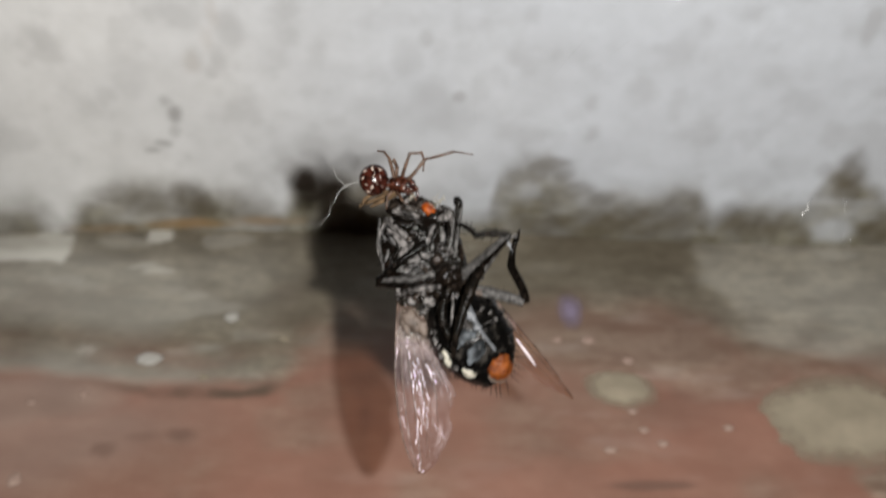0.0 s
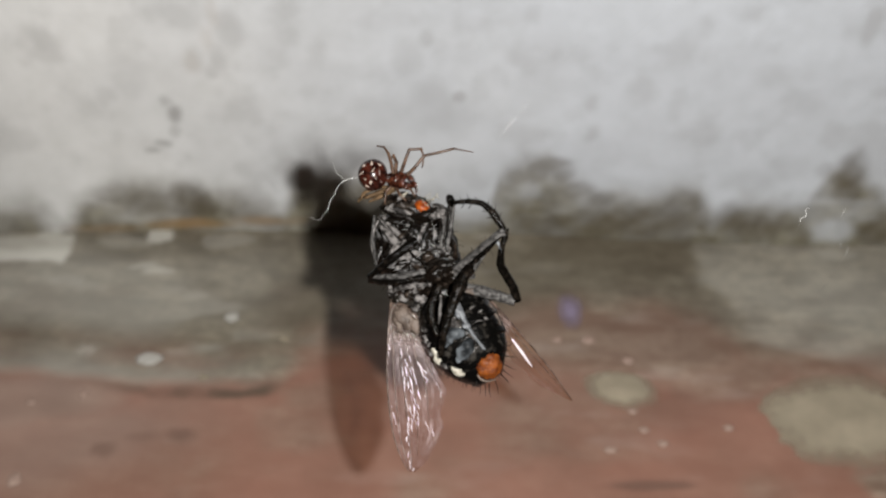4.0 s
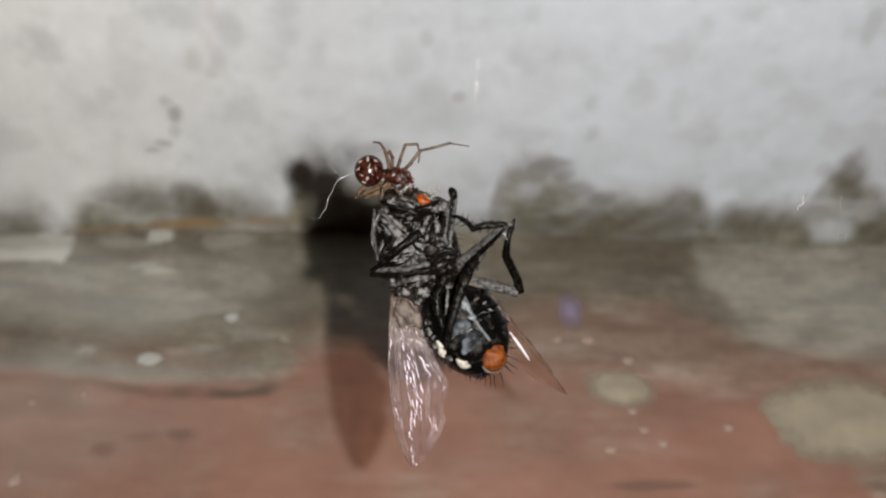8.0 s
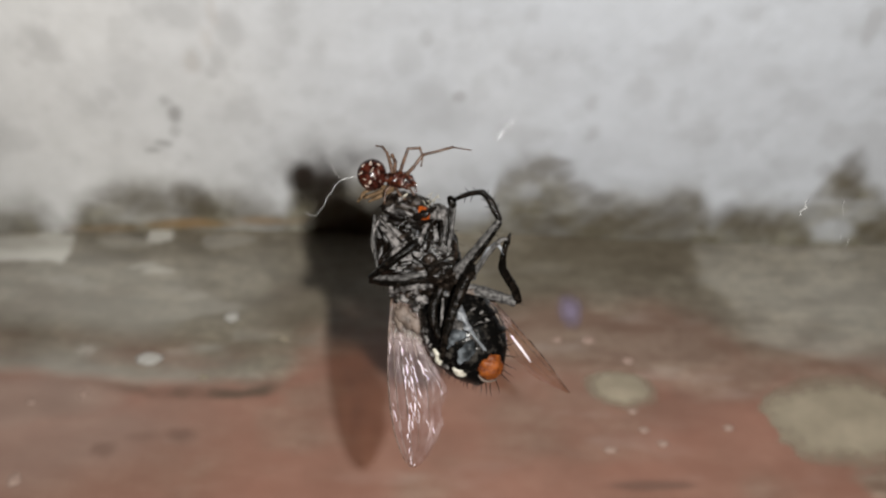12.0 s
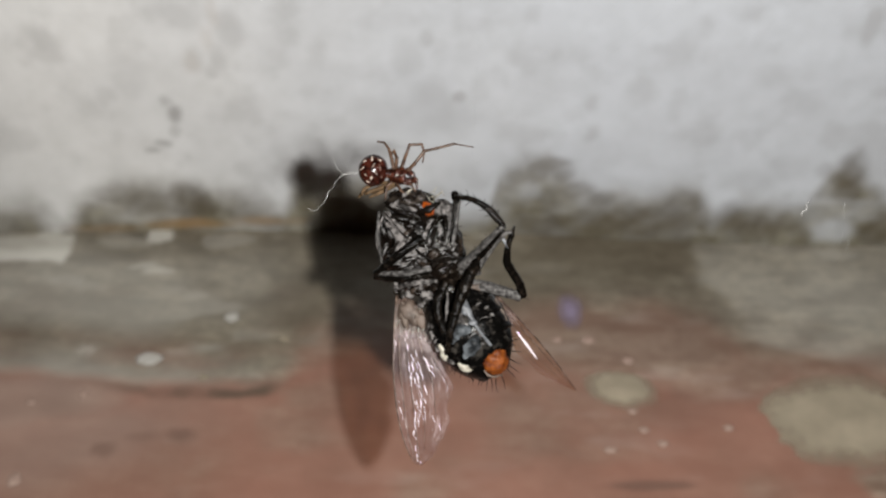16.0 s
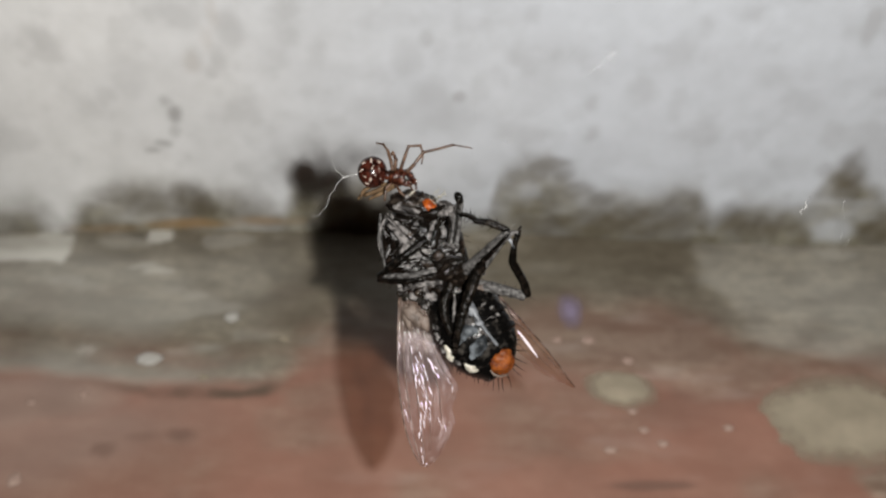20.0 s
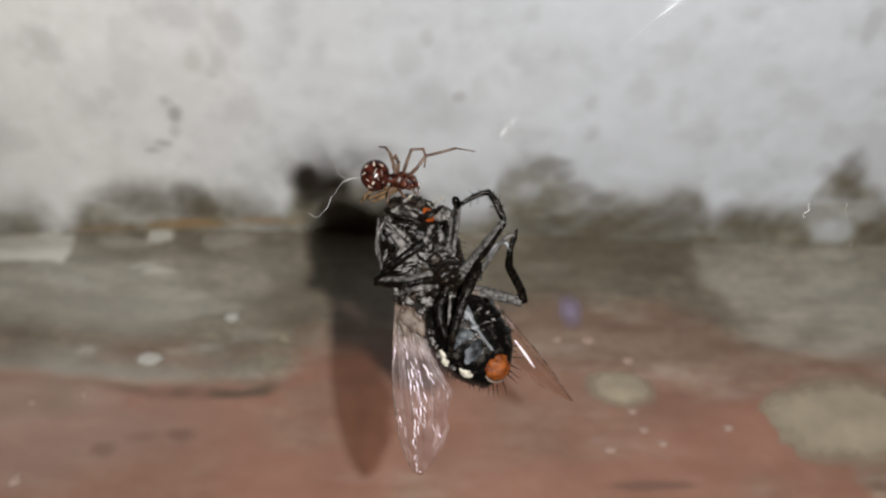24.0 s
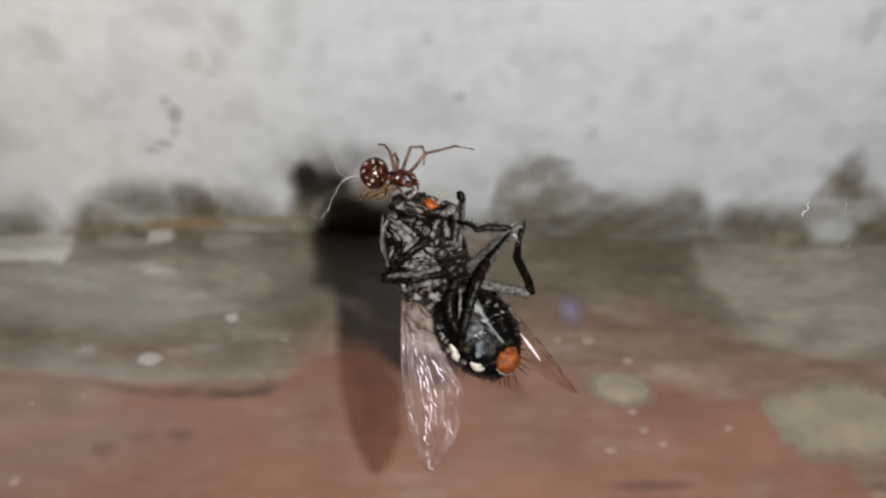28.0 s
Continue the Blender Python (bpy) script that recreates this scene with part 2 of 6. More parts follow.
def fractal(x, y, scale, seed, octaves=4):
    """Smooth value noise on arrays, from -1 to 1."""
    out, amp, total = np.zeros_like(x), 1.0, 0.0
    for o in range(octaves):
        table = np.random.RandomState(seed + o).uniform(-1, 1, (64, 64))
        u, v = x / scale * 2 ** o + 17.3, y / scale * 2 ** o + 9.1
        i, j = np.floor(u).astype(int), np.floor(v).astype(int)
        fu, fv = u - i, v - j
        fu, fv = fu * fu * (3 - 2 * fu), fv * fv * (3 - 2 * fv)
        g = lambda a, b_: table[a % 64, b_ % 64]
        out += amp * (g(i, j) * (1 - fu) * (1 - fv) + g(i + 1, j) * fu * (1 - fv) + g(i, j + 1) * (1 - fu) * fv + g(i + 1, j + 1) * fu * fv)
        total, amp = total + amp, amp * 0.5
    return out / total * 1.4


def spots(x, y, marks, soft=(0.35, 1.25), ragged=0.35):
    """Soft-edged marks: (x, y, half width, half height, strength), with ragged borders."""
    out = np.zeros_like(x)
    for k, ((cx, cy), rx, ry, s) in enumerate(marks):
        r = np.hypot((x - cx) / rx, (y - cy) / ry) + ragged * fractal(x, y, max(rx, ry) * 0.9, 300 + 7 * k, 5)
        out = np.maximum(out, s * (1 - smooth(*soft, r)))
    return out


def axis(dense, step, outer, both=True):
    inner = np.arange(dense[0], dense[1] + step / 2, step)
    far = np.array(outer, float)
    return np.concatenate([dense[0] - far[::-1] if both else [], inner, dense[1] + far])


def sheet(name, us, vs, place, masks, mat, label):
    u, v = np.meshgrid(us, vs)
    pts = place(u, v).reshape(-1, 3) * MM
    nu, nv = len(us), len(vs)
    i = np.arange((nu) * (nv)).reshape(nv, nu)
    quads = np.stack([i[:-1, :-1], i[:-1, 1:], i[1:, 1:], i[1:, :-1]], -1).reshape(-1, 4)
    me = bpy.data.meshes.new(name)
    me.from_pydata(pts.tolist(), [], quads.tolist())
    me.polygons.foreach_set("use_smooth", [True] * len(quads))
    for key, value in masks(u, v).items():
        me.attributes.new(key, "FLOAT", "POINT").data.foreach_set("value", np.clip(value, 0, 1).reshape(-1).astype(np.float32))
    me.materials.append(mat)
    return tagged(new(name, me), label, name.split("_")[0], kind="structure")


# grime height; its hump near u -12 paints shade behind the spider
GRIME_AND_SHADE_TOP = [(-54.2, 3.5), (-47.2, 5.4), (-44.3, 2.1), (-39.9, 6.2), (-35.1, 7.4), (-30.0, 7.0), (-26.3, 5.4), (-23.1, 5.4), (-18.7, 3.2), (-16.3, 8.3),
             (-11.8, 9.1), (-8.0, 7.0), (-4.2, 2.8), (-0.3, 2.1), (5.2, 2.6), (6.4, 7.6), (9.0, 9.5), (11.8, 10.8), (14.6, 8.4), (18.7, 6.0), (22.7, 5.2), (26.7, 5.8),
             (29.4, 5.4), (31.6, 1.4), (34.0, 3.2), (37.2, 3.8), (42.1, 4.6), (44.2, 9.1), (46.2, 11.0), (48.8, 7.5), (53.4, 4.5)]
BLOTCHES_WEST = [((-9.1, 11.5), 4.0, 3.0, 0.30), ((-14.1, 12.3), 3.0, 3.0, 0.35), ((-41.1, 26.1), 2.4, 2.6, 0.30), ((-30.1, 18.9), 0.9, 1.0, 0.42), ((-29.2, 17.2), 1.0, 1.5, 0.66),
                 ((-29.5, 14.9), 0.7, 1.2, 0.35), ((-31.0, 13.2), 1.2, 0.6, 0.5), ((-32.3, 12.2), 1.2, 0.5, 0.5), ((-22.1, 27.7), 1.6, 2.6, 0.28), ((-23.8, 24.6), 1.4, 2.6, 0.32),
                 ((-24.6, 22.6), 0.9, 1.0, 0.3), ((-33.8, 22.4), 2.5, 3.0, 0.16), ((-13.2, 25.1), 1.4, 2.0, 0.20), ((-1.7, 26.6), 1.0, 1.4, 0.30), ((-3.8, 23.9), 2.0, 3.0, 0.16),
                 ((-0.9, 17.7), 4.0, 4.0, 0.22), ((-6.4, 17.3), 5.0, 3.0, 0.14), ((-48.3, 14.3), 1.5, 2.6, 0.25), ((-38.5, 18.1), 2.0, 2.0, 0.14)]
BLOTCHES_EAST = [((1.7, 19.4), 0.9, 0.9, 0.45), ((15.9, 18.5), 1.2, 1.6, 0.30), ((16.4, 14.7), 1.0, 1.2, 0.30), ((21.4, 20.6), 1.8, 2.2, 0.24), ((24.6, 25.1), 2.0, 2.4, 0.18),
                 ((27.3, 28.3), 1.5, 1.5, 0.20), ((31.7, 30.0), 1.5, 1.5, 0.20), ((44.2, 28.3), 1.2, 3.0, 0.40), ((35.1, 22.4), 3.0, 2.0, 0.15), ((38.9, 18.1), 2.4, 2.0, 0.14),
                 ((10.6, 21.7), 3.0, 5.0, 0.10)]
# soot; spots between u -17 and -7 paint in shade behind the spider
SOOT_SHADE_WEST = [((-12.0, 6.4), 4.0, 3.0, 0.66), ((-8.6, 5.8), 4.2, 2.8, 0.74), ((-12.7, 8.0), 4.0, 3.0, 0.42), ((-16.0, 8.2), 2.6, 3.0, 0.5), ((-10.5, 10.0), 3.4, 2.4, 0.18), ((-1.4, 5.6), 4.0, 2.4, 0.17), ((-29.0, 4.9), 3.2, 3.2, 0.75), ((-35.0, 5.0), 5.0, 2.6, 0.55), ((-37.0, 5.8), 4.5, 1.6, 0.45), ((-35.1, 3.5), 3.0, 1.2, 0.35), ((-25.0, 5.4), 1.6, 1.6, 0.35), ((-22.6, 3.8), 4.0, 2.8, 0.42),
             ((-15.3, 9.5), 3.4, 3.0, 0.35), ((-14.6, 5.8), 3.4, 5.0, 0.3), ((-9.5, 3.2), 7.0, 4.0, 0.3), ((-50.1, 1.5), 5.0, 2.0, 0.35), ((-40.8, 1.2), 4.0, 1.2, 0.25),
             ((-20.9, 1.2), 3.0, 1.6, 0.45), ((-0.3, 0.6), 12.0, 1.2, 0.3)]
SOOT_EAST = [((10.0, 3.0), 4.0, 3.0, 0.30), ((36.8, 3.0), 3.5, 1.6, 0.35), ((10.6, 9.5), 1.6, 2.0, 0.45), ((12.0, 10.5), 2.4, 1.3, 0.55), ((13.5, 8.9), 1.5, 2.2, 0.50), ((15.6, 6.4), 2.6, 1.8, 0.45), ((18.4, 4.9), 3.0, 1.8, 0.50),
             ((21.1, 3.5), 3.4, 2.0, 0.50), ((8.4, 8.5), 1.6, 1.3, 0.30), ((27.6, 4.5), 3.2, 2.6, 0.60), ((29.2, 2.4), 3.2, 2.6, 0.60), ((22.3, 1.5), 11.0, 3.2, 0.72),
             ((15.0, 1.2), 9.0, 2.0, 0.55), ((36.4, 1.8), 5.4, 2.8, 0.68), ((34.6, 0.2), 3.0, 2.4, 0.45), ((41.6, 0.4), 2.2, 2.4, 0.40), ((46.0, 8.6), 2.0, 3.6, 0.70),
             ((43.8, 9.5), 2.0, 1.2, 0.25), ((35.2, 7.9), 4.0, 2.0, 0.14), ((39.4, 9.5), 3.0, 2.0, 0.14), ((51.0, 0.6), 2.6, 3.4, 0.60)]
RUST = [((-23.6, 29.6), 0.9, 2.4, 0.14), ((-24.6, 26.6), 0.8, 1.6, 0.12), ((-26.4, 23.8), 1.0, 1.6, 0.14), ((-29.5, 1.3), 6.0, 1.0, 0.75), ((-40.2, 0.8), 6.0, 0.8, 0.35), ((-20.8, 1.8), 4.0, 0.9, 0.5)]


def bulge(u):
    """How far the wall stands out over the floor, growing to the right."""
    return 2.2 * smooth(-16, 38, u)


def wall_place(u, v):
    y = -0.20 * fractal(u, v, 8.0, 40, 3) - 0.5 * fractal(u, v, 26.0, 50, 2) - bulge(u)
    return np.stack([u, y, v], -1)


def wall_masks(u, v):
    out = 108.3 / (108.3 - bulge(u))
    u, v = u * out, 94.9 + (v - 94.9) * out
    top = np.interp(u, [p[0] for p in GRIME_AND_SHADE_TOP], [p[1] for p in GRIME_AND_SHADE_TOP])
    ragged = 2.0 * fractal(u, v, 6.0, 60, 5)
    patchy = fractal(u, v * 1.5, 5.0, 70, 5)
    mottle = smooth(-0.5, 0.4, fractal(u, v, 2.6, 71, 4))
    speck = smooth(-0.4, 0.4, fractal(u, v, 1.3, 73, 3))
    grime = (1 - smooth(-3.6, 3.0, v - top + ragged)) * (0.72 + 0.28 * smooth(-0.5, 0.5, patchy + 0.5 * (1 - smooth(1.0, 5.0, v)))) * (0.90 + 0.10 * mottle) * (0.90 + 0.10 * speck)
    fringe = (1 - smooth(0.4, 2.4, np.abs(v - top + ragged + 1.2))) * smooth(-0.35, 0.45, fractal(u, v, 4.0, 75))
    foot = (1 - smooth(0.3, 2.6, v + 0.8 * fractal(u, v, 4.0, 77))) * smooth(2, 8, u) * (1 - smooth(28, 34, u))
    clean = spots(u, v, [((-45.1, 4.5), 3.0, 8.0, 1.0), ((32.9, 4.6), 1.5, 2.6, 0.8), ((46.0, 0.4), 3.3, 1.9, 0.55), ((1.0, 6.2), 3.0, 4.0, 0.4), ((40.5, 5.0), 8.0, 1.0, 0.4), ((10.0, 6.6), 1.6, 1.8, 0.3)])
    blotch = np.maximum(0.24 * smooth(0.15, 0.8, fractal(u, v, 5.0, 80, 5)), 0.11 * smooth(0.35, 0.85, fractal(u * 1.1, v * 0.9, 2.6, 82, 3)))
    return {"grime": grime * (1 - clean), "cool_light": 0.95 * smooth(-48, 14, u + 9 * fractal(u, v, 22.0, 85, 3)), "blotch": np.maximum(spots(u, v, BLOTCHES_WEST + BLOTCHES_EAST), blotch),
            "soot_and_shade": np.maximum(spots(u, v, SOOT_SHADE_WEST + SOOT_EAST) * (0.88 + 0.12 * mottle) * (0.90 + 0.10 * speck), 0.26 * fringe + 0.5 * foot), "rust": spots(u, v, RUST)}


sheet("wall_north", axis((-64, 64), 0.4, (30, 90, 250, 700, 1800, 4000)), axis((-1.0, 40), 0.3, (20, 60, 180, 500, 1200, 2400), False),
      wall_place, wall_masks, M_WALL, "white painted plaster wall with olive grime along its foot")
core = finish("wall_core", [(x, y, z) for x in (-4060, 4060) for y in (4, 200) for z in (-1, 2438)],
              [(0, 1, 3, 2), (4, 6, 7, 5), (0, 4, 5, 1), (2, 3, 7, 6), (0, 2, 6, 4), (1, 5, 7, 3)], M_WALL, None, "solid masonry behind the white plaster", False)
tagged(core, "", "wall", kind="structure")

CEMENT_EDGE = [(-50.4, -22.6), (-41.7, -22.8), (-35.5, -23.4), (-28.3, -24.1), (-20.7, -24.6), (-16.8, -24.0), (-14.9, -20.8), (-10.5, -17.8), (-5.1, -17.4), (1.0, -16.7), (10.2, -15.5), (13.9, -15.0),
               (18.7, -16.7), (23.8, -15.2), (29.0, -17.4), (32.5, -21.3), (39.5, -21.9), (46.2, -22.9), (50.4, -23.1)]
LIME = [((-45.2, -1.6), 2.2, 2.2, 0.7), ((-34.4, -6.0), 2.6, 0.8, 0.5), ((-32.0, -6.8), 2.6, 0.8, 0.6), ((-33.0, -0.9), 1.5, 1.5, 0.75), ((-36.9, -2.0), 3.0, 1.0, 0.25),
        ((-25.4, -1.7), 4.0, 1.2, 0.25), ((-43.0, -8.4), 2.2, 1.0, 0.45), ((-39.6, -9.4), 1.8, 0.8, 0.4), ((-30.4, -10.0), 2.0, 0.7, 0.35), ((-27.7, -10.7), 3.0, 1.6, 0.35), ((-44.3, -8.5), 3.0, 1.6, 0.35), ((-37.1, -12.6), 8.0, 2.2, 0.28), ((-29.0, -12.6), 8.0, 1.8, 0.28), ((46.2, -4.3), 6.0, 2.0, 0.30), ((-20.4, -17.1), 2.0, 1.0, 0.12), ((-38.2, -19.2), 1.4, 0.8, 0.4)]
# the three western patches also lighten the floor's left side in place of light
PALE_AND_LIT_CEMENT = [((45.0, -11.0), 12.0, 8.0, 0.24), ((-41.0, -9.9), 16.0, 7.0, 0.30), ((-40.0, -28.3), 20.0, 10.0, 0.38), ((-29.0, -8.5), 14.0, 8.0, 0.14)]
# damp; spots from u -16 to -5 paint in the fly's shade
DAMP_SHADE_WEST = [((-33.0, -21.0), 17.0, 4.6, 0.34), ((-24.0, -17.0), 9.0, 6.0, 0.30), ((-46.0, -21.0), 8.0, 4.0, 0.5), ((-44.0, -16.0), 11.0, 3.6, 0.5), ((-44.0, -19.8), 10.0, 2.4, 0.55), ((-33.0, -21.4), 7.0, 1.6, 0.35), ((-5.4, -6.7), 14.0, 8.0, 0.55), ((-14.8, -2.8), 12.0, 4.0, 0.45), ((-22.1, -12.6), 8.0, 2.6, 0.50), ((-37.5, -4.3), 4.0, 1.6, 0.45), ((-29.1, -3.6), 6.0, 1.4, 0.45),
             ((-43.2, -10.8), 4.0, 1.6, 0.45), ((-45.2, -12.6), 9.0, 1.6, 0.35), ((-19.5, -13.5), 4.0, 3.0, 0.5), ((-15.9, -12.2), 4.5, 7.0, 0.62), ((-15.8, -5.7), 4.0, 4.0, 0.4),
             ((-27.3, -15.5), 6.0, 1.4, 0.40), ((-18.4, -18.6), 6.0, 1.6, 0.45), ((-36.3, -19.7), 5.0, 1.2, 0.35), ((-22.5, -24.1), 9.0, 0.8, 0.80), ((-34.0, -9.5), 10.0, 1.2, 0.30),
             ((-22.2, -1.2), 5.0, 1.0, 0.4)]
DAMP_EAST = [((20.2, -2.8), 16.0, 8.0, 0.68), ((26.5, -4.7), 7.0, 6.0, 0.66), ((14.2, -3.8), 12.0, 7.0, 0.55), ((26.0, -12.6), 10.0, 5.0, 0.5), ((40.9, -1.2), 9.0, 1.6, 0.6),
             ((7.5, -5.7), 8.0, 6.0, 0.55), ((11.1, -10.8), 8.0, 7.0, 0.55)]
WEAR = [((-26.2, -30.6), 2.0, 1.3, 0.55), ((-33.5, -32.4), 1.7, 1.1, 0.55), ((-30.0, -30.8), 2.0, 0.8, 0.3), ((-38.5, -32.4), 8.0, 2.4, 0.14), ((-45.0, -33.0), 6.0, 2.6, 0.18), ((20.4, -36.7), 4.4, 0.6, 0.66), ((-41.7, -26.9), 5.0, 2.0, 0.2), ((23.9, -26.9), 6.0, 3.0, 0.25), ((22.4, -16.5), 16.0, 7.0, 0.2), ((6.4, -32.7), 9.0, 4.0, 0.15)]


def ripple(u):
    return 0.35 + 0.9 * smooth(-18, 0, u)


def pale_slab(u, v):
    """The paler cement towards the right end of the wall, with a stepped border."""
    border = np.interp(v, [-22.0, -19.0, -17.0, -12.0, -10.2, -8.5, -2.0, 0.0], [46.0, 36.0, 32.6, 32.6, 30.6, 28.2, 30.2, 31.0])
    return smooth(-1.3, 1.1, u - border + 0.9 * fractal(u, v, 3.0, 170, 3)) * smooth(-23.5, -18.5, v + 0.9 * fractal(u, v, 4.0, 172, 3))


def cement_mask(u, v):
    edge = np.interp(u, [p[0] for p in CEMENT_EDGE], [p[1] for p in CEMENT_EDGE])
    soft = 1.5 + 4.7 * smooth(-24, -8, u)
    body = smooth(-1, 1, (v - edge + ripple(u) * fractal(u, v, 6.0, 90)) / soft)
    # patches beyond u -25 pale the left floor, partly in place of light
    thin = spots(u, v, [((21.2, -16.1), 18.0, 9.0, 0.62), ((29.5, -22.3), 11.0, 5.0, 0.5), ((42.2, -36.1), 3.0, 3.0, 0.7), ((-1.4, -20.7), 9.0, 5.0, 0.2), ((-36.5, -32.0), 20.0, 9.0, 0.30), ((-25.9, -28.4), 12.0, 5.0, 0.22), ((-44.4, -26.0), 16.0, 6.0, 0.38)])
    film = 0.25 * smooth(0.0, 0.9, fractal(u, v * 1.8, 11.0, 130)) + 0.15
    worn = 1 - 0.36 * (1 - smooth(2.0, 9.0, v - edge)) * (1 - smooth(-16, 0, u)) * smooth(-0.6, 0.5, fractal(u, v * 2.2, 7.0, 150))
    return np.maximum(np.maximum(np.maximum(body * worn, thin), film), 0.92 * pale_slab(u, v))


def floor_place(u, v):
    c = np.where(v > -60, cement_mask(u, v), 0)
    z = 0.2 * smooth(0.3, 0.9, c) + 0.15 * fractal(u, v, 9.0, 100)
    return np.stack([u, v, z], -1)


def floor_masks(u, v):
    east = pale_slab(u, v)
    edge = np.interp(u, [p[0] for p in CEMENT_EDGE], [p[1] for p in CEMENT_EDGE]) - ripple(u) * fractal(u, v, 6.0, 90)
    crack = (1 - smooth(0.2, 1.1, np.abs(v - edge + 0.7 + 0.5 * fractal(u, v, 3.4, 145)))) * smooth(-40, -31, u) * (1 - smooth(-18.6, -16.4, u)) * (0.5 + 0.5 * smooth(-0.4, 0.2, fractal(u, v, 2.2, 140))) * (0.55 + 0.45 * smooth(-30, -22, u))
    damp_and_shade = np.maximum(spots(u, v, DAMP_SHADE_WEST + DAMP_EAST) * (1 - 0.75 * east), 0.62 * smooth(0.1, 0.7, fractal(u * 0.7, v * 2.6, 6.0, 110, 5)))
    veil = 0.22 * smooth(0.25, 0.8, fractal(u * 0.8, v * 2.4, 5.0, 115, 5)) * (1 - smooth(0.2, 0.7, damp_and_shade))
    (right, low), (_, mid), (_, high) = (-43.4, -5.6), (-47.6, -3.4), (-48.2, -0.8)
    ragged = 0.5 * fractal(u, v, 3.0, 160)
    slab = (1 - smooth(-0.4, 0.6, u - right + ragged)) * smooth(-0.4, 0.5, v - low + ragged) * (1.0 - 0.4 * smooth(-1.0, 1.0, v - mid + ragged)) * (1 - smooth(-1.0, 1.0, v - high))
    lime = np.maximum(np.maximum(spots(u, v, LIME, (0.65, 1.15), 0.75), np.maximum(slab, spots(u, v, PALE_AND_LIT_CEMENT))), np.maximum(veil, 0.20 * east * (0.75 + 0.25 * smooth(-0.5, 0.5, fractal(u, v * 1.8, 4.0, 174)))))
    wear = np.maximum(spots(u, v, WEAR), 0.14 * smooth(0.2, 0.8, fractal(u, v * 1.6, 8.0, 120)))
    return {"crack": 0.85 * crack, "cement": cement_mask(u, v), "lime": lime, "damp_and_shade": damp_and_shade, "wear": wear}


far_y = np.array((20, 60, 180, 500, 1400, 4000, 12000, 40000), float)
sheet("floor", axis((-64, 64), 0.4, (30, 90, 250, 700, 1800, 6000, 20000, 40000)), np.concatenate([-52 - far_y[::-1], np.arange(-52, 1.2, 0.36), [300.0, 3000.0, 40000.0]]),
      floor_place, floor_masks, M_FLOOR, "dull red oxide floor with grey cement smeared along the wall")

# dried splashes of cement and lime on the floor
def splash(name, centre, rx, ry, height, mat, label, seed, turn=0):
    v, f, rings, sides = [], [], 8, 40
    for k in range(rings + 1):
        r = 1 - k / rings
        for s in range(sides):
            a = 2 * math.pi * s / sides
            w = 1 + 0.15 * noise.noise((math.cos(a) * 1.2 + seed, math.sin(a) * 1.6, seed)) + 0.10 * noise.noise((math.cos(a) * 5, math.sin(a) * 5, seed))
            z = height * (1 - r ** 1.6) * (1 + 0.3 * noise.noise((r * 3 * math.cos(a), r * 3 * math.sin(a), seed)))
            v.append((rx * r * w * math.cos(a), ry * r * w * math.sin(a), z - (0.05 if k == 0 else 0)))
    for k in range(rings):
        for s in range(sides):
            a, b_ = k * sides + s, k * sides + (s + 1) % sides
            f.append((a, b_, b_ + sides, a + sides))
    ob = finish(name, v, f, mat, None, label)
    ob.data.attributes.new("rim", "FLOAT", "POINT").data.foreach_set("value", [1 - (q // sides) / rings for q in range(len(v))])
    ob.matrix_world = pose(centre[0] * MM, centre[1] * MM, float(floor_place(*np.array(centre).reshape(2, 1))[0, 2]) * MM, 0, 0, turn)
    return tagged(ob, "", "splash", "dried splashes on the floor")


splash("cement_splash", (18.3, -24.4), 4.3, 2.9, 0.25, M_SPLASH, "small round beige cement splash dried on red floor", 1, -14)
splash("cement_splash", (40.2, -28.6), 11.6, 6.7, 0.30, M_SPLASH, "large oval beige cement splash dried on red floor", 7)
for c, rx, ry, k in (((-31.0, -20.5), 1.75, 1.3, 3), ((-23.1, -14.3), 1.0, 0.85, 4), ((15.6, -17.7), 0.9, 0.7, 5), ((12.3, -17.6), 0.7, 0.55, 6), ((19.5, -20.7), 0.8, 0.6, 7),
                     ((20.1, -29.9), 0.6, 0.5, 8), ((21.8, -31.6), 0.65, 0.5, 9), ((-41.3, -36.1), 0.8, 1.0, 10), ((19.2, -27.5), 0.6, 0.5, 11), ((-36.9, -25.2), 0.5, 0.8, 12),
                     ((-42.1, -26.3), 0.6, 0.5, 13), ((16.5, -32.5), 0.8, 0.5, 14), ((-24.9, -23.1), 0.6, 0.5, 15), ((-17.0, -17.6), 0.7, 0.5, 16), ((28.6, -29.7), 0.6, 0.5, 17)):
    mat, lab = (M_LIME, "small white lime drop dried on the floor") if k == 3 else (M_LIME if k == 4 else M_SPLASH if k in (15, 16) else M_FLECK, "tiny pale cement fleck dried on the floor")
    splash("lime_drop" if k == 3 else "cement_fleck", c, rx, ry, 0.08, mat, lab, k)
# a blurred silk glint, painted as a flat lilac patch on the floor
tagged(splash("lilac_glint_patch", (14.0, -13.2), 1.7, 3.2, 0.10, M_LILAC, "flat lilac patch painted for a blurred glint of silk", 23), "", "smear")

# ---- the fly, hung by silk with its underside to the lens; its space: x right, y up, z towards the lens ----
HANG = VIEW @ pose(*[c * MM for c in (-0.802, -0.635, -72.0)])
fly = tagged(new("fly"), "dead black flesh fly with orange tail tip hanging in silk", "fly")
fly.matrix_world = HANG

blob("thorax", (-0.75, 0.33, -0.6), (2.474, 2.875, 2.006), M_THORAX, fly, "black thorax dusted grey", (0, 0, 12), 0.10, 1.4, 5)
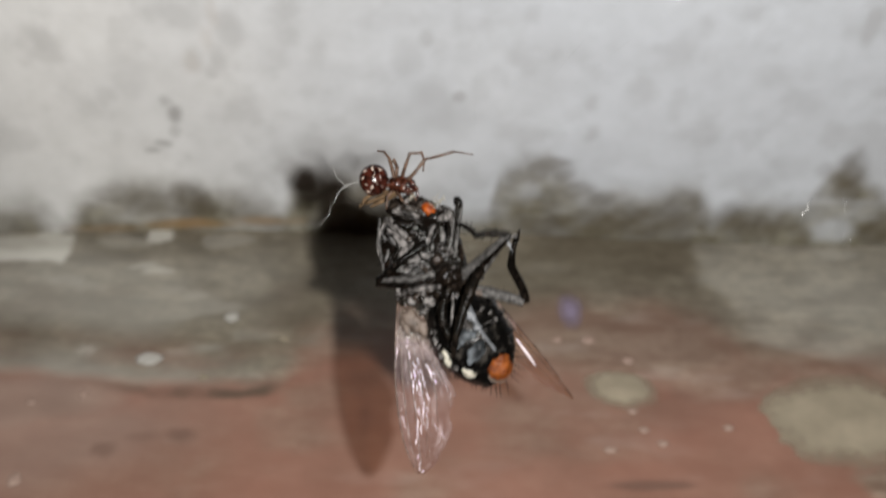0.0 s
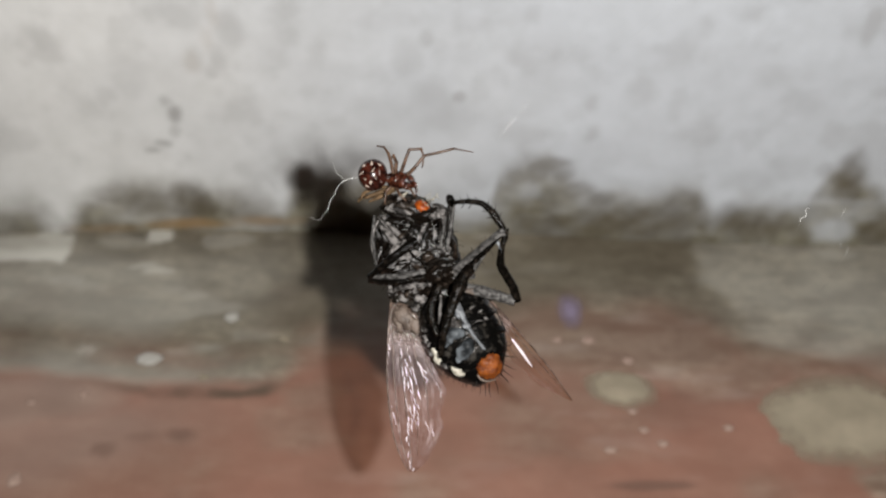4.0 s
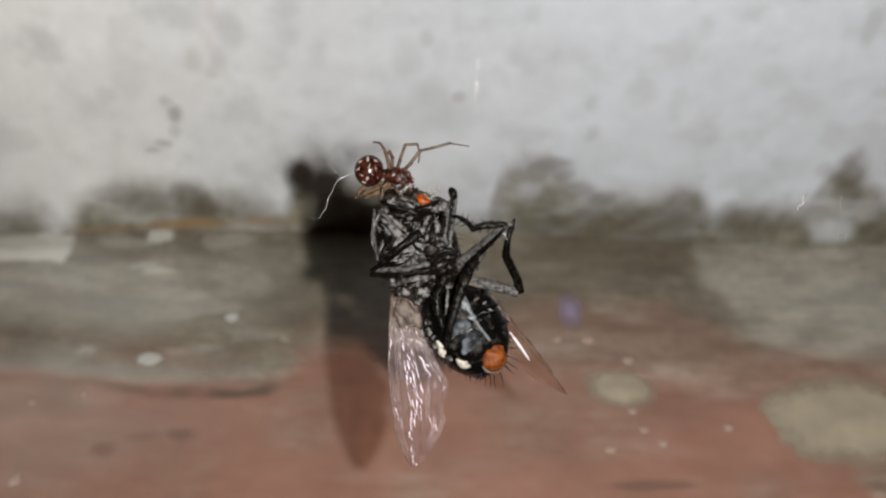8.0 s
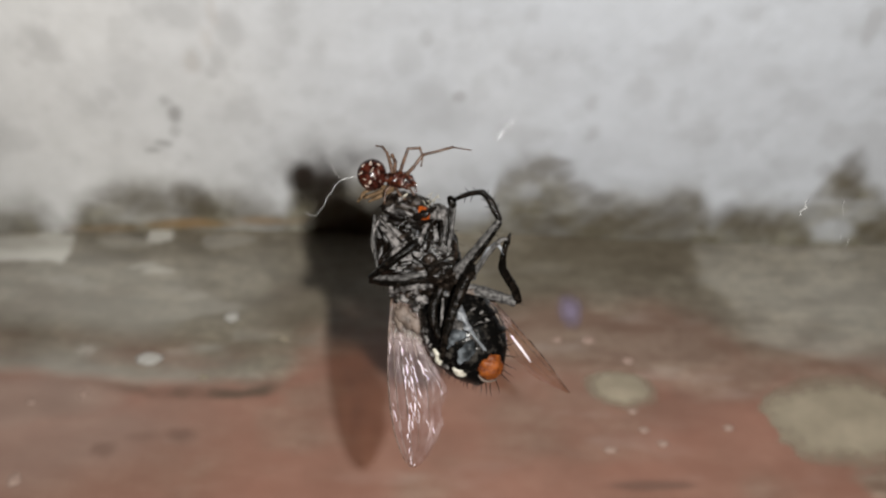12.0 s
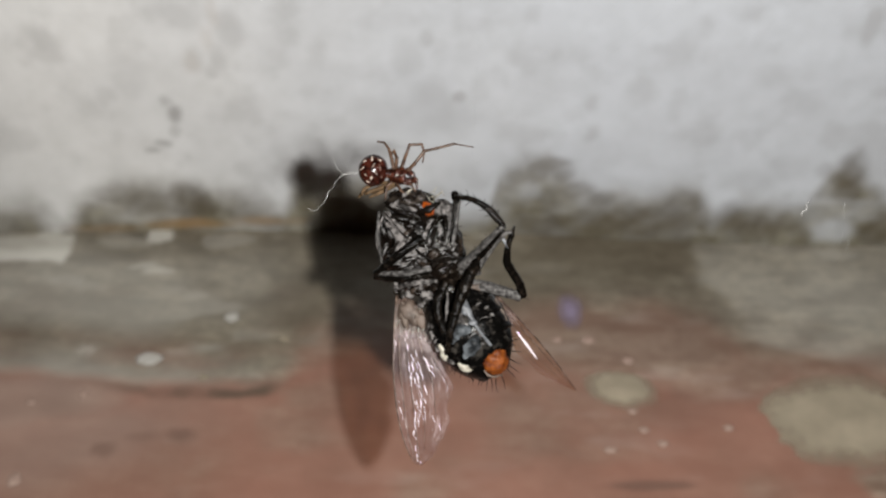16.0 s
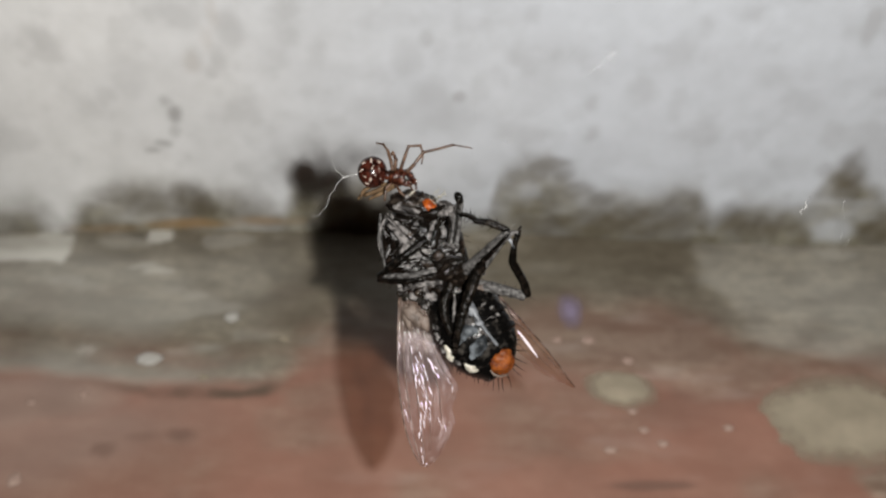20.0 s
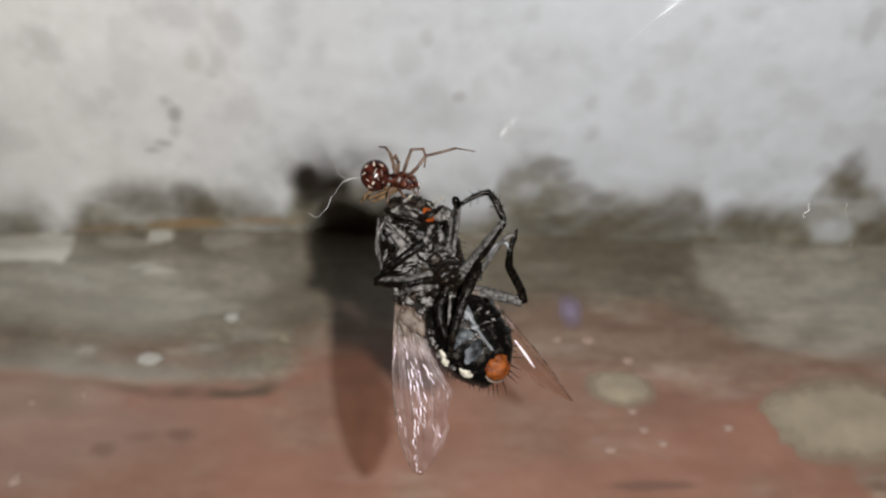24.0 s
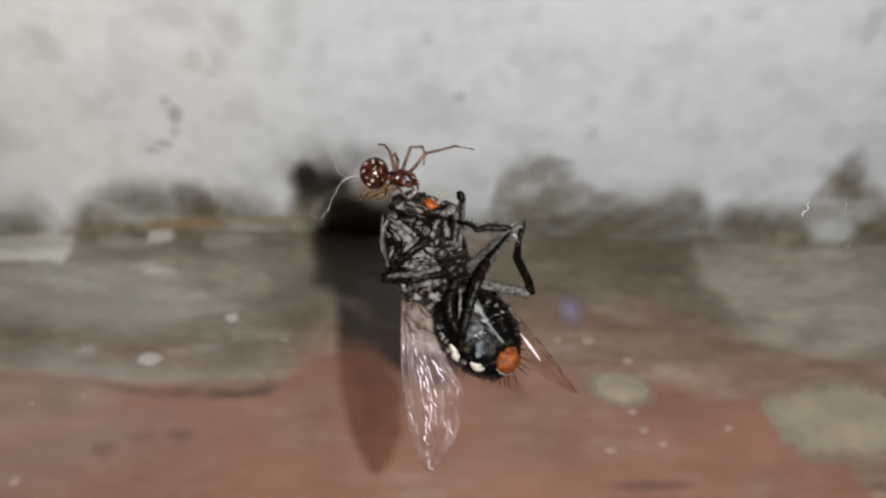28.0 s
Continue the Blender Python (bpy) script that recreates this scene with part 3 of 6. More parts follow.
def skin(x, y):
    """Height of the thorax towards the lens."""
    q = 1 - ((x + 0.75) / 2.474) ** 2 - ((y - 0.33) / 2.875) ** 2
    return -0.6 + 2.006 * math.sqrt(max(q, 0.0))


def shard(centre, length, width, lean, mat, label, over=None):
    """An irregular, slightly domed plate that lies on the body; over gives the height of the skin that it follows."""
    v, f, sides = [], [], 13
    c, ca, sa = Vector(centre), math.cos(radians(lean)), math.sin(radians(lean))
    edge = [random.uniform(0.6, 1.2) for _ in range(sides)]
    for k, (r, z) in enumerate(((1.0, -0.10), (0.9, 0.05), (0.62, 0.10), (0.3, 0.13))):
        for j in range(sides):
            a = 2 * math.pi * (j + 0.5 * (k % 2)) / sides
            x, y = length * r * edge[j] * math.cos(a), width * r * edge[j] * math.sin(a)
            p = c + Vector((x * ca - y * sa, x * sa + y * ca, z + random.uniform(-0.05, 0.05) * (k > 0)))
            if over:
                p.z += over(p.x, p.y) - over(c.x, c.y)
            v.append(p)
    v.append(c + Vector((0, 0, 0.13)))
    for k in range(3):
        for j in range(sides):
            a, b_ = k * sides + j, k * sides + (j + 1) % sides
            f.append((a, b_, b_ + sides, a + sides))
    f += [(3 * sides + j, 3 * sides + (j + 1) % sides, 4 * sides) for j in range(sides)]
    return finish("plate", v, f, mat, fly, label)


random.seed(3)
HEAD_PLATES = [(-1.66, 3.39, 0.23, 0.13, 40), (-2.22, 2.86, 0.43, 0.17, 25), (-1.46, 2.53, 0.43, 0.17, -20), (-2.57, 2.32, 0.23, 0.13, -60)]
CHEST_PLATES = [(-2.39, 1.34, 0.57, 0.33, 60), (-2.72, 1.80, 0.40, 0.13, -60), (-1.46, 0.69, 0.32, 0.18, -40), (-2.23, -0.24, 0.52, 0.34, 20), (-1.38, 0.04, 0.52, 0.31, -10), (-0.66, 0.18, 0.36, 0.2, 0),
                (-0.31, 1.23, 0.55, 0.2, 70), (-0.13, 1.82, 0.35, 0.17, 25), (0.43, 1.30, 0.38, 0.17, 80), (1.00, 0.41, 0.52, 0.28, 10), (0.54, 0.61, 0.2, 0.13, 0), (-1.22, 1.91, 0.25, 0.1, 45),
                (-0.75, -0.41, 0.28, 0.13, 10), (-1.80, -0.62, 0.34, 0.12, -8), (-2.05, 0.55, 0.22, 0.10, 50), (0.10, -0.20, 0.18, 0.10, 30), (-0.95, 1.35, 0.20, 0.08, 60)]
for x, y, l, w, a in HEAD_PLATES:
    shard((x, y, 1.1), l, w, a, M_PLATE, "grey dusted head plate")
for x, y, l, w, a in CHEST_PLATES:
    shard((x, y, skin(x, y) + 0.08), l, w, a, M_PLATE, "grey dusted body plate", skin)
for x, y, z, l, w, a in ((1.55, -0.91, 1.75, 0.33, 0.2, 30), (0.92, -0.52, 1.98, 0.18, 0.09, 10), (-0.25, -1.72, 1.3, 0.35, 0.14, 20), (2.55, -1.15, 1.4, 0.26, 0.14, 10)):
    shard((x, y, z), l, w, a, M_PLATE, "grey dusted body plate")
tube("side_fold", [(-2.95, 2.2, 0.2), (-3.32, 1.4, 0.1), (-3.38, 0.6, 0.1), (-3.15, -0.3, 0.2)], (0.05, 0.09, 0.07, 0.03), M_PLATE, fly, "pale dusted fold along the side", 8, 5, 0.5)
for k in range(52):
    x, y, g = random.uniform(-1, 1), random.uniform(-1, 1), random.choice((0.09, 0.12, 0.16, 0.26)) * random.uniform(0.8, 1.2)
    blob("crust_bump", (-1.15 + 1.15 * x, -2.28 + 0.72 * y - 0.42 * x, 0.85 - 0.25 * abs(x) + 0.3 * y), (g, g * 0.75, g * 0.6), M_PLATE if k % 3 else M_THORAX, fly, "crumbly grey bump", (0, 0, 90 * y), 0.5, 5, 3)
for c, r, a in (((0.74, -0.67, 1.54), (1.036, 0.468, 0.401), 8), ((-0.78, 1.19, 1.2), (0.568, 0.869, 0.334), 10), ((-1.77, 1.99, 1.07), (0.802, 0.201, 0.267), -12)):
    blob("dark_fold", c, r, M_BLACK, fly, "shiny black fold of the body", (0, 0, a), 0.2, 3, 4)
blob("halter_knob", (2.7, -2.32, 0.4), (0.468, 0.401, 0.301), M_SQUAMA, fly, "beige knob behind the wing root", (0, 0, 0), 0.2, 4, 3)
blob("waist", (0.84, -2.17, 0.17), (1.671, 1.003, 1.203), M_THORAX, fly, "", (0, 0, -25), 0.10, 2, 4)

blob("head", (-1.27, 2.87, 0.0), (1.404, 0.869, 0.936), M_HEAD, fly, "dark brown head with grey dusting", (0, 0, -12), 0.26, 2.4, 4)
eye = blob("eye", (-0.38, 2.87, 0.53), (0.42, 0.54, 0.468), M_EYE, fly, "orange-red eye", (0, 0, 50), 0.03, 3, 4)
feeler = tube("feeler", [(-0.77, 2.24, 1.27), (-0.11, 2.43, 1.54), (0.54, 2.83, 1.4)], (0.167, 0.234, 0.1), M_THORAX, fly, "grey bristly feeler across the eye", 8, 4, 0.5)
blob("temple", (0.62, 2.55, 0.55), (0.62, 0.50, 0.45), M_PLATE, fly, "grey dusted side of the head", (0, 0, -25), 0.45, 3.2, 4)
blob("mouthpart", (-1.48, 3.54, 0.8), (0.167, 0.1, 0.134), M_PALE, fly, "pale mouthpart", (0, 0, 40), 0.1, 4, 2)
blob("cheek", (-2.04, 2.59, 0.74), (0.669, 0.201, 0.267), M_PLATE, fly, "grey cheek", (0, 0, -12), 0.12, 3, 3)

# abdomen: overlapping rings along its axis, from the waist to the tip
A0, A1 = Vector((0.7, -2.28, -0.2)), Vector((3.58, -7.21, 0.74))
AX = (A1 - A0).normalized()
AS = Vector((0, 0, 1)).cross(AX).normalized()
AN = AX.cross(AS)
PROFILE = (1.404, 1.905, 2.206, 2.34, 2.34, 2.24, 1.972, 1.504, 0.802)


def ring(name, s0, s1, flare, label=""):
    v, f, n, sides = [], [], 9, 44
    for i in range(n):
        s = s0 + (s1 - s0) * i / (n - 1)
        g = s * (len(PROFILE) - 1)
        k = min(int(g), len(PROFILE) - 2)
        r = PROFILE[k] + (PROFILE[k + 1] - PROFILE[k]) * (g - k)
        r *= 1 + flare * (i / (n - 1)) ** 2 - (0.06 if i == 0 else 0)
        c = A0.lerp(A1, s)
        for j in range(sides):
            a = 2 * math.pi * j / sides
            d = AS * math.cos(a) + AN * math.sin(a) * 0.84
            v.append(c + d * r * (1 + 0.025 * noise.noise((c + d * r) * 2.5)))
    for i in range(n - 1):
        for j in range(sides):
            a, b_ = i * sides + j, i * sides + (j + 1) % sides
            f.append((a, b_, b_ + sides, a + sides))
    f.append(tuple(range(sides))[::-1])
    f.append(tuple(range((n - 1) * sides, n * sides)))
    return finish(name, v, f, M_ABDOMEN, fly, label)


for s0, s1 in ((0.0, 0.26), (0.24, 0.46), (0.44, 0.66), (0.64, 0.84), (0.82, 1.0)):
    ring("abdomen_segment", s0, s1, 0.03, "glossy black abdomen ring")
tube("sternite_line", [(1.71, -2.76, 1.95), (1.91, -3.25, 2.15), (2.24, -3.86, 2.3), (2.7, -4.6, 2.25), (3.29, -5.34, 2.0)], (0.20, 0.18, 0.13, 0.10, 0.09), M_SEAM, fly, "pale grey belly seam", 10, 5, 0.5)
for pts, r in (([(2.56, -3.92, 2.1), (2.95, -3.70, 1.98), (3.54, -3.81, 1.55)], 0.035), ([(2.8, -4.74, 2.1), (3.29, -4.52, 1.85), (3.94, -4.66, 1.35)], 0.04)):
    tube("ring_edge", pts, (r * 0.5, r, r * 0.6), M_PLATE, fly, "thin pale edge of an abdomen ring", 6, 5, 0.8)
tube("abdomen_side", [(3.55, -2.75, 0.75), (4.07, -3.69, 0.85), (4.38, -4.84, 0.8), (4.42, -5.99, 0.8)], (0.05, 0.09, 0.10, 0.05), M_SQUAMA, fly, "pale skin along the side of the abdomen", 8, 5, 0.6)
shard((1.80, -3.22, 2.22), 0.52, 0.30, -62, M_SEAM, "grey-white belly plate").name = "sternite"
shard((2.28, -4.02, 2.36), 0.30, 0.22, -58, M_SEAM, "grey-white belly plate").name = "sternite"
tube("sternite", [(1.05, -5.22, 1.75), (1.22, -4.72, 2.15), (1.68, -4.38, 2.28), (2.12, -4.40, 2.15)], (0.16, 0.34, 0.36, 0.14), M_STERNITE, fly, "blue-grey curved belly plate", 14, 6, 0.45)
tube("sternite", [(1.78, -6.02, 1.75), (2.05, -5.55, 2.12), (2.38, -5.05, 2.28), (2.62, -4.72, 2.1)], (0.20, 0.38, 0.36, 0.12), M_STERNITE, fly, "blue-grey oblong belly plate", 14, 6, 0.45)
blob("belly_skin", (1.58, -4.15, 1.94), (0.435, 0.602, 0.301), M_PLATE, fly, "grey belly skin", (0, 0, 10), 0.2, 3, 4)
blob("belly_skin", (2.56, -4.73, 2.01), (0.267, 0.669, 0.267), M_THORAX, fly, "dark belly skin", (0, 0, 35), 0.2, 3, 4)
blob("tail_tip", (3.46, -6.22, 1.34), (0.86, 0.88, 0.802), M_ORANGE, fly, "rough orange tail tip", (0, 0, 0), 0.16, 3.2, 4)
tube("tail_rim", [(2.83, -6.78, 1.67), (3.09, -7.07, 1.67), (3.48, -7.21, 1.6), (3.95, -7.09, 1.47)], (0.033, 0.067, 0.067, 0.033), M_SQUAMA, fly, "cream rim", 6, 4, 0.9)
for c, r, a in (((0.58, -5.77, 1.45), (0.50, 0.30, 0.201), -62), ((1.77, -6.53, 1.67), (0.46, 0.32, 0.201), -25), ((0.28, -5.58, 1.2), (0.301, 0.234, 0.167), 10), ((0.93, -6.27, 1.47), (0.267, 0.167, 0.134), -30), ((3.61, -4.37, 1.62), (0.16, 0.1, 0.1), -40), ((3.37, -3.59, 1.75), (0.19, 0.09, 0.1), -25),
                ((4.17, -4.75, 0.87), (0.1, 0.234, 0.1), 10), ((-0.15, -4.79, 1.14), (0.134, 0.234, 0.1), 20), ((-0.32, -4.21, 1.0), (0.1, 0.167, 0.1), 0), ((2.69, -4.14, 2.07), (0.134, 0.1, 0.1), 0), ((2.57, -1.23, 1.34), (0.234, 0.134, 0.134), 10)):
    big = r[0] > 0.45
    ob = shard(c, r[0] * 1.1, r[1] * 1.1, a, M_PALE if big else M_PLATE, "pale crust fleck" if big else "small grey crust fleck")
    ob.name = "crust_fleck"

random.seed(11)
for c, l, w, a in (((3.02, -3.19, 1.6), 0.24, 0.08, 25), ((4.02, -4.79, 1.2), 0.2, 0.07, 20), ((-0.12, -4.26, 1.27), 0.20, 0.16, 60), ((0.08, -5.1, 1.4), 0.18, 0.12, 50), ((2.56, -2.99, 1.74), 0.22, 0.10, 30), ((3.96, -3.94, 1.14), 0.14, 0.06, 30)):
    ob = shard(c, l, w, a, M_PLATE, "grey dusted patch on the abdomen")
    ob.name = "abdomen_patch"

# legs
LEFT_LEGS = (
    ("left_foreleg", M_LEG, [[(-0.57, 0.93, 1.8), (-1.94, -0.05, 1.8), (-3.42, -1.21, 0.94)], [(-3.47, -1.38, 0.67), (-1.79, -1.46, 1.4), (0.08, -1.13, 1.74)]], [(0.267, 0.267, 0.201), (0.201, 0.234, 0.201)]),
    ("left_foreleg", M_GREYLEG, [[(-3.39, -1.18, 0.94), (-1.78, -1.16, 1.67), (-0.11, -0.89, 1.94)]], [(0.134, 0.184, 0.134)]),
    ("left_middle_leg", M_GREYLEG, [[(-3.24, 2.47, 0.07), (-3.3, 1.0, 0.13), (-3.05, -0.66, 0.4)]], [(0.08, 0.11, 0.08)]),
    ("left_hind_leg", M_LEG, [[(2.55, -0.43, 2.21), (1.8, -1.9, 2.94), (1.06, -4.09, 2.81), (0.77, -5.81, 2.21)], [(0.74, -1.68, 1.87), (0.22, -3.09, 2.21), (0.61, -4.59, 2.14)]], [(0.351, 0.334, 0.251, 0.134), (0.267, 0.251, 0.167)]),
)
RIGHT_LEGS = (
    ("right_foreleg", M_GREYLEG, [[(0.64, 0.47, 1.54), (1.03, 1.72, 1.47), (1.33, 3.16, 1.34)], [(1.53, 3.1, 1.2), (1.33, 1.65, 1.34), (1.1, 0.34, 1.4)]], [(0.20, 0.16, 0.13), (0.10, 0.12, 0.10)]),
    ("right_hind_leg", M_GREYLEG, [[(2.0, -1.86, 0.47), (3.47, -2.13, 1.0), (5.07, -2.58, 1.27)]], [(0.401, 0.334, 0.301)]),
)
for name, mat, bones, radii in LEFT_LEGS + RIGHT_LEGS:
    for pts, rad in zip(bones, radii):
        tube(name, pts, rad, mat, fly, "", 12, 8, 0.3)
tube("right_hind_shin", [(5.14, -2.55, 1.27), (4.98, -1.88, 1.67), (4.55, -1.11, 2.34), (4.22, -0.50, 2.87), (4.28, 0.42, 3.41), (4.46, 1.0, 3.6), (4.64, 1.52, 3.8)], (0.28, 0.25, 0.25, 0.25, 0.17, 0.17, 0.05), M_LEG, fly, "black bent shin and foot", 10, 6, 0.2)
HIP, S1 = Vector((1.52, -1.03, 1.67)), Vector((4.38, 1.85, 3.14))
femur = tube("right_middle_leg", [(1.52, -1.03, 1.67), (2.87, 0.28, 2.41), (4.38, 1.85, 3.14)], (0.368, 0.301, 0.201), M_GREYLEG, fly, "grey dusted thigh", 12, 6, 0.18)
tube("right_hind_foot", [(4.47, 1.17, 3.88), (4.1, 1.11, 3.68), (3.36, 0.28, 3.01), (2.55, -0.89, 2.21)], (0.084, 0.134, 0.15, 0.201), M_GREYLEG, fly, "pale grey foot folded beside the thigh", 10, 5, 0.2)
tube("foot_silk", [(4.26, 0.30, 3.45), (4.12, 0.62, 3.45), (3.86, 0.87, 3.4), (3.45, 0.62, 3.2), (3.0, 0.02, 2.9)], (0.09, 0.12, 0.13, 0.10, 0.05), M_SEAM, fly, "white silk wound round the foot", 8, 5, 0.6)
tube("thigh_stripe", [(1.95, -0.82, 1.95), (3.02, 0.15, 2.62), (4.40, 1.68, 3.26)], (0.2, 0.17, 0.10), M_LEG, femur, "black lower side of the thigh", 9, 5, 0.3)
bristles("thigh_hair", [((x, y, z), (x + dx, y + dy, z + 0.15), 0.03) for (x, y, z), dx, dy in (((2.29, -0.31, 2.14), -0.2, 0.5), ((2.77, 0.15, 2.34), -0.3, 0.55), ((3.19, 0.54, 2.54), -0.2, 0.5),
                                ((3.57, 0.92, 2.67), -0.3, 0.45), ((2.93, 0.15, 2.41), 0.4, -0.4), ((3.44, 0.67, 2.61), 0.4, -0.35), ((3.89, 1.18, 2.81), 0.4, -0.3), ((4.01, 1.44, 2.87), -0.1, 0.45))], femur, M_BLACK)
blob("knee", (1.33, 3.23, 1.34), (0.251, 0.401, 0.251), M_LEG, fly, "", (0, 0, 20), 0.12, 4, 3)
for c, r in (((1.33, -0.97, 1.54), (0.669, 0.535, 0.535)), ((0.51, -1.03, 1.74), (0.602, 0.501, 0.468)), ((1.82, -1.63, 1.14), (0.535, 0.468, 0.468)), ((0.02, -0.15, 1.74), (0.468, 0.401, 0.334))):
    blob("hip", c, r, M_THORAX, fly, "black hip joint", (0, 0, 30), 0.3, 2.4, 4)

for pts, rad in (([(-2.29, 2.51, 1.14), (-1.56, 2.31, 1.4), (-0.64, 2.04, 1.47)], (0.1, 0.134, 0.1)), ([(0.7, 2.17, 1.47), (0.77, 1.45, 1.74), (0.61, 0.67, 1.8)], (0.134, 0.134, 0.1)), ([(-2.34, 1.39, 1.4), (-2.14, 0.67, 1.54), (-2.54, -0.05, 1.34)], (0.1, 0.134, 0.1))):
    tube("folded_joint", pts, rad, M_BLACK, fly, "black folded leg joint", 9, 4, 0.3)
for pts, rad in (([(-2.82, 1.82, 1.07), (-2.21, 1.26, 1.47), (-1.61, 0.67, 1.67)], (0.1, 0.234, 0.334)), ([(-1.61, 0.67, 1.67), (-2.01, 0.15, 1.64), (-2.41, -0.38, 1.4)], (0.301, 0.234, 0.1)), ([(0.98, 2.4, 1.34), (0.95, 1.5, 1.5), (0.75, 0.7, 1.55)], (0.06, 0.10, 0.08)), ([(-2.3, -2.04, 0.8), (-1.23, -1.76, 1.34), (0.21, -1.62, 1.54)], (0.134, 0.167, 0.134)), ([(0.83, -2.21, 3.08), (0.8, -3.04, 3.08), (0.71, -3.83, 2.87)], (0.067, 0.1, 0.05))):
    tube("dusted_ridge", pts, rad, M_PLATE, fly, "pale grey dusted ridge", 10, 5, 0.35)

for pts, rad in (([(-2.9, 2.49, 0.5), (-2.27, 1.91, 1.1), (-1.67, 1.26, 1.3)], (0.06, 0.15, 0.17)),
                 ([(-3.02, 2.36, 0.7), (-2.43, 1.78, 1.2), (-1.93, 1.07, 1.4)], (0.03, 0.06, 0.05)),
                 ([(-2.49, 0.24, 1.3), (-1.92, 0.61, 1.5), (-1.27, 0.94, 1.5)], (0.04, 0.07, 0.05)),
                 ([(-2.4, 2.86, 1.0), (-1.73, 2.77, 1.3), (-0.95, 2.47, 1.2)], (0.06, 0.15, 0.09)),
                 ([(0.79, 2.4, 1.1), (0.89, 1.75, 1.3), (0.92, 1.06, 1.3)], (0.05, 0.11, 0.07)),
                 ([(-0.22, 1.78, 1.3), (-0.41, 1.2, 1.6), (-0.28, 0.68, 1.6)], (0.05, 0.10, 0.05)),
                 ([(-1.96, -1.73, 1.0), (-1.22, -1.51, 1.2), (-0.47, -1.61, 1.2)], (0.05, 0.10, 0.06))):
    tube("thin_ridge", pts, rad, M_PLATE, fly, "thin pale ridge of the body", 8, 5, 0.5)
for pts, rad in (([(-2.75, 2.77, 1.2), (-1.91, 2.41, 1.5), (-0.87, 2.25, 1.5)], (0.08, 0.13, 0.10)),
                 ([(1.29, 3.09, 1.6), (1.13, 1.86, 1.7), (0.9, 0.62, 1.7)], (0.07, 0.08, 0.06)),
                 ([(0.21, 2.11, 1.5), (-0.05, 1.37, 1.8), (-0.44, 0.56, 1.8)], (0.06, 0.10, 0.07)),
                 ([(0.05, -0.41, 2.0), (0.87, -0.14, 2.2), (1.55, -0.27, 2.1)], (0.09, 0.12, 0.08)),
                 ([(-0.99, 0.23, 1.8), (-0.54, -0.15, 1.9), (0.21, -0.47, 2.0)], (0.05, 0.09, 0.06))):
    tube("dark_strap", pts, rad, M_BLACK, fly, "thin black strap of the body", 8, 5, 0.4)
# dusty bristles lying in tufts over the body: (x, y), way, spread, count
random.seed(17)
TUFTS = (((-2.75, 1.3), -62, 0.35, 9), ((-2.3, 1.75), -48, 0.3, 8), ((-1.6, 0.55), 28, 0.4, 9), ((-2.5, 0.2), 40, 0.4, 8), ((-0.4, 1.0), 75, 0.35, 8), ((0.5, 1.2), 80, 0.3, 8),
         ((-1.9, -0.35), 8, 0.6, 10), ((-0.5, -0.1), -12, 0.5, 9), ((0.9, 0.2), 25, 0.45, 8), ((-1.2, 1.9), -15, 0.5, 7), ((-0.9, -0.6), 5, 0.6, 7), ((0.2, 1.8), 30, 0.35, 6))
for (cx, cy), way, spread, count in TUFTS:
    v, f = [], []
    for k in range(count):
        x, y, a = cx + random.uniform(-spread, spread), cy + random.uniform(-spread, spread) * 0.8, radians(way + random.uniform(-22, 22))
        l, r = random.uniform(0.16, 0.42), random.uniform(0.016, 0.042)
        pts = [(x + l * g * math.cos(a), y + l * g * math.sin(a)) for g in (-1, -0.3, 0.4, 1)]
        tube_data([Vector((px, py, skin(px, py) + 0.10 + 0.08 * (k % 3) + h)) for (px, py), h in zip(pts, (0, 0.08, 0.08, 0.0))], [r * 0.4, r, r, r * 0.3], 6, 2, 0.3, v, f)
    finish("dusty_bristles", v, f, M_DUST, fly, "grey-white dusty bristles on the body")
shard((-1.35, 3.62, 1.25), 0.26, 0.10, 30, M_PALE, "pale fleck on the head").name = "head_fleck"

# the foreleg's bent shin and foot swing between the knee of the thigh and the other foreleg
LB, LA = 1.86, 1.72
shin = tube("swinging_shin", [(0, 0, 0), (0.3 * LB, -0.06, 0), (0.65 * LB, -0.10, 0), (LB, 0, 0)], (0.167, 0.217, 0.217, 0.167), M_LEG, fly, "curved black bristly shin", 12, 6, 0.18)
tarsus = tube("swinging_foot", [(0, 0, 0), (0.35 * LA, -0.10, 0), (0.7 * LA, -0.07, 0), (LA, 0, 0)], (0.167, 0.16, 0.14, 0.117), M_LEG, fly, "slender black bristly foot", 12, 6, 0.18)
blob("shin_joint", (LB, 0, 0), (0.174, 0.174, 0.174), M_LEG, shin, "", (0, 0, 0), 0.1, 4, 3)
bristles("shin_bristle", [((x * LB, y, 0), (x * LB + dx, y + dy, dz), 0.037) for x, y, dx, dy, dz in
                          ((0.35, -0.2, 0.201, -0.301, 0), (0.6, -0.2, 0.267, -0.301, 0.1), (0.85, -0.1, 0.267, -0.267, 0.1), (0.5, 0.1, 0.201, 0.267, 0.1), (0.75, 0.1, 0.234, 0.234, 0), (0.95, 0, 0.334, 0.267, 0.1))],
         shin, M_BLACK)
bristles("foot_bristle", [((x * LA, y, 0), (x * LA + dx, y + dy, dz), 0.03) for x, y, dx, dy, dz in
                          ((0.2, -0.15, 0.201, -0.267, 0), (0.45, -0.2, 0.201, -0.334, 0.1), (0.7, -0.1, 0.201, -0.301, 0.1), (0.4, 0.05, 0.167, 0.334, 0.1), (0.65, 0.05, 0.167, 0.301, 0))],
         tarsus, M_BLACK)

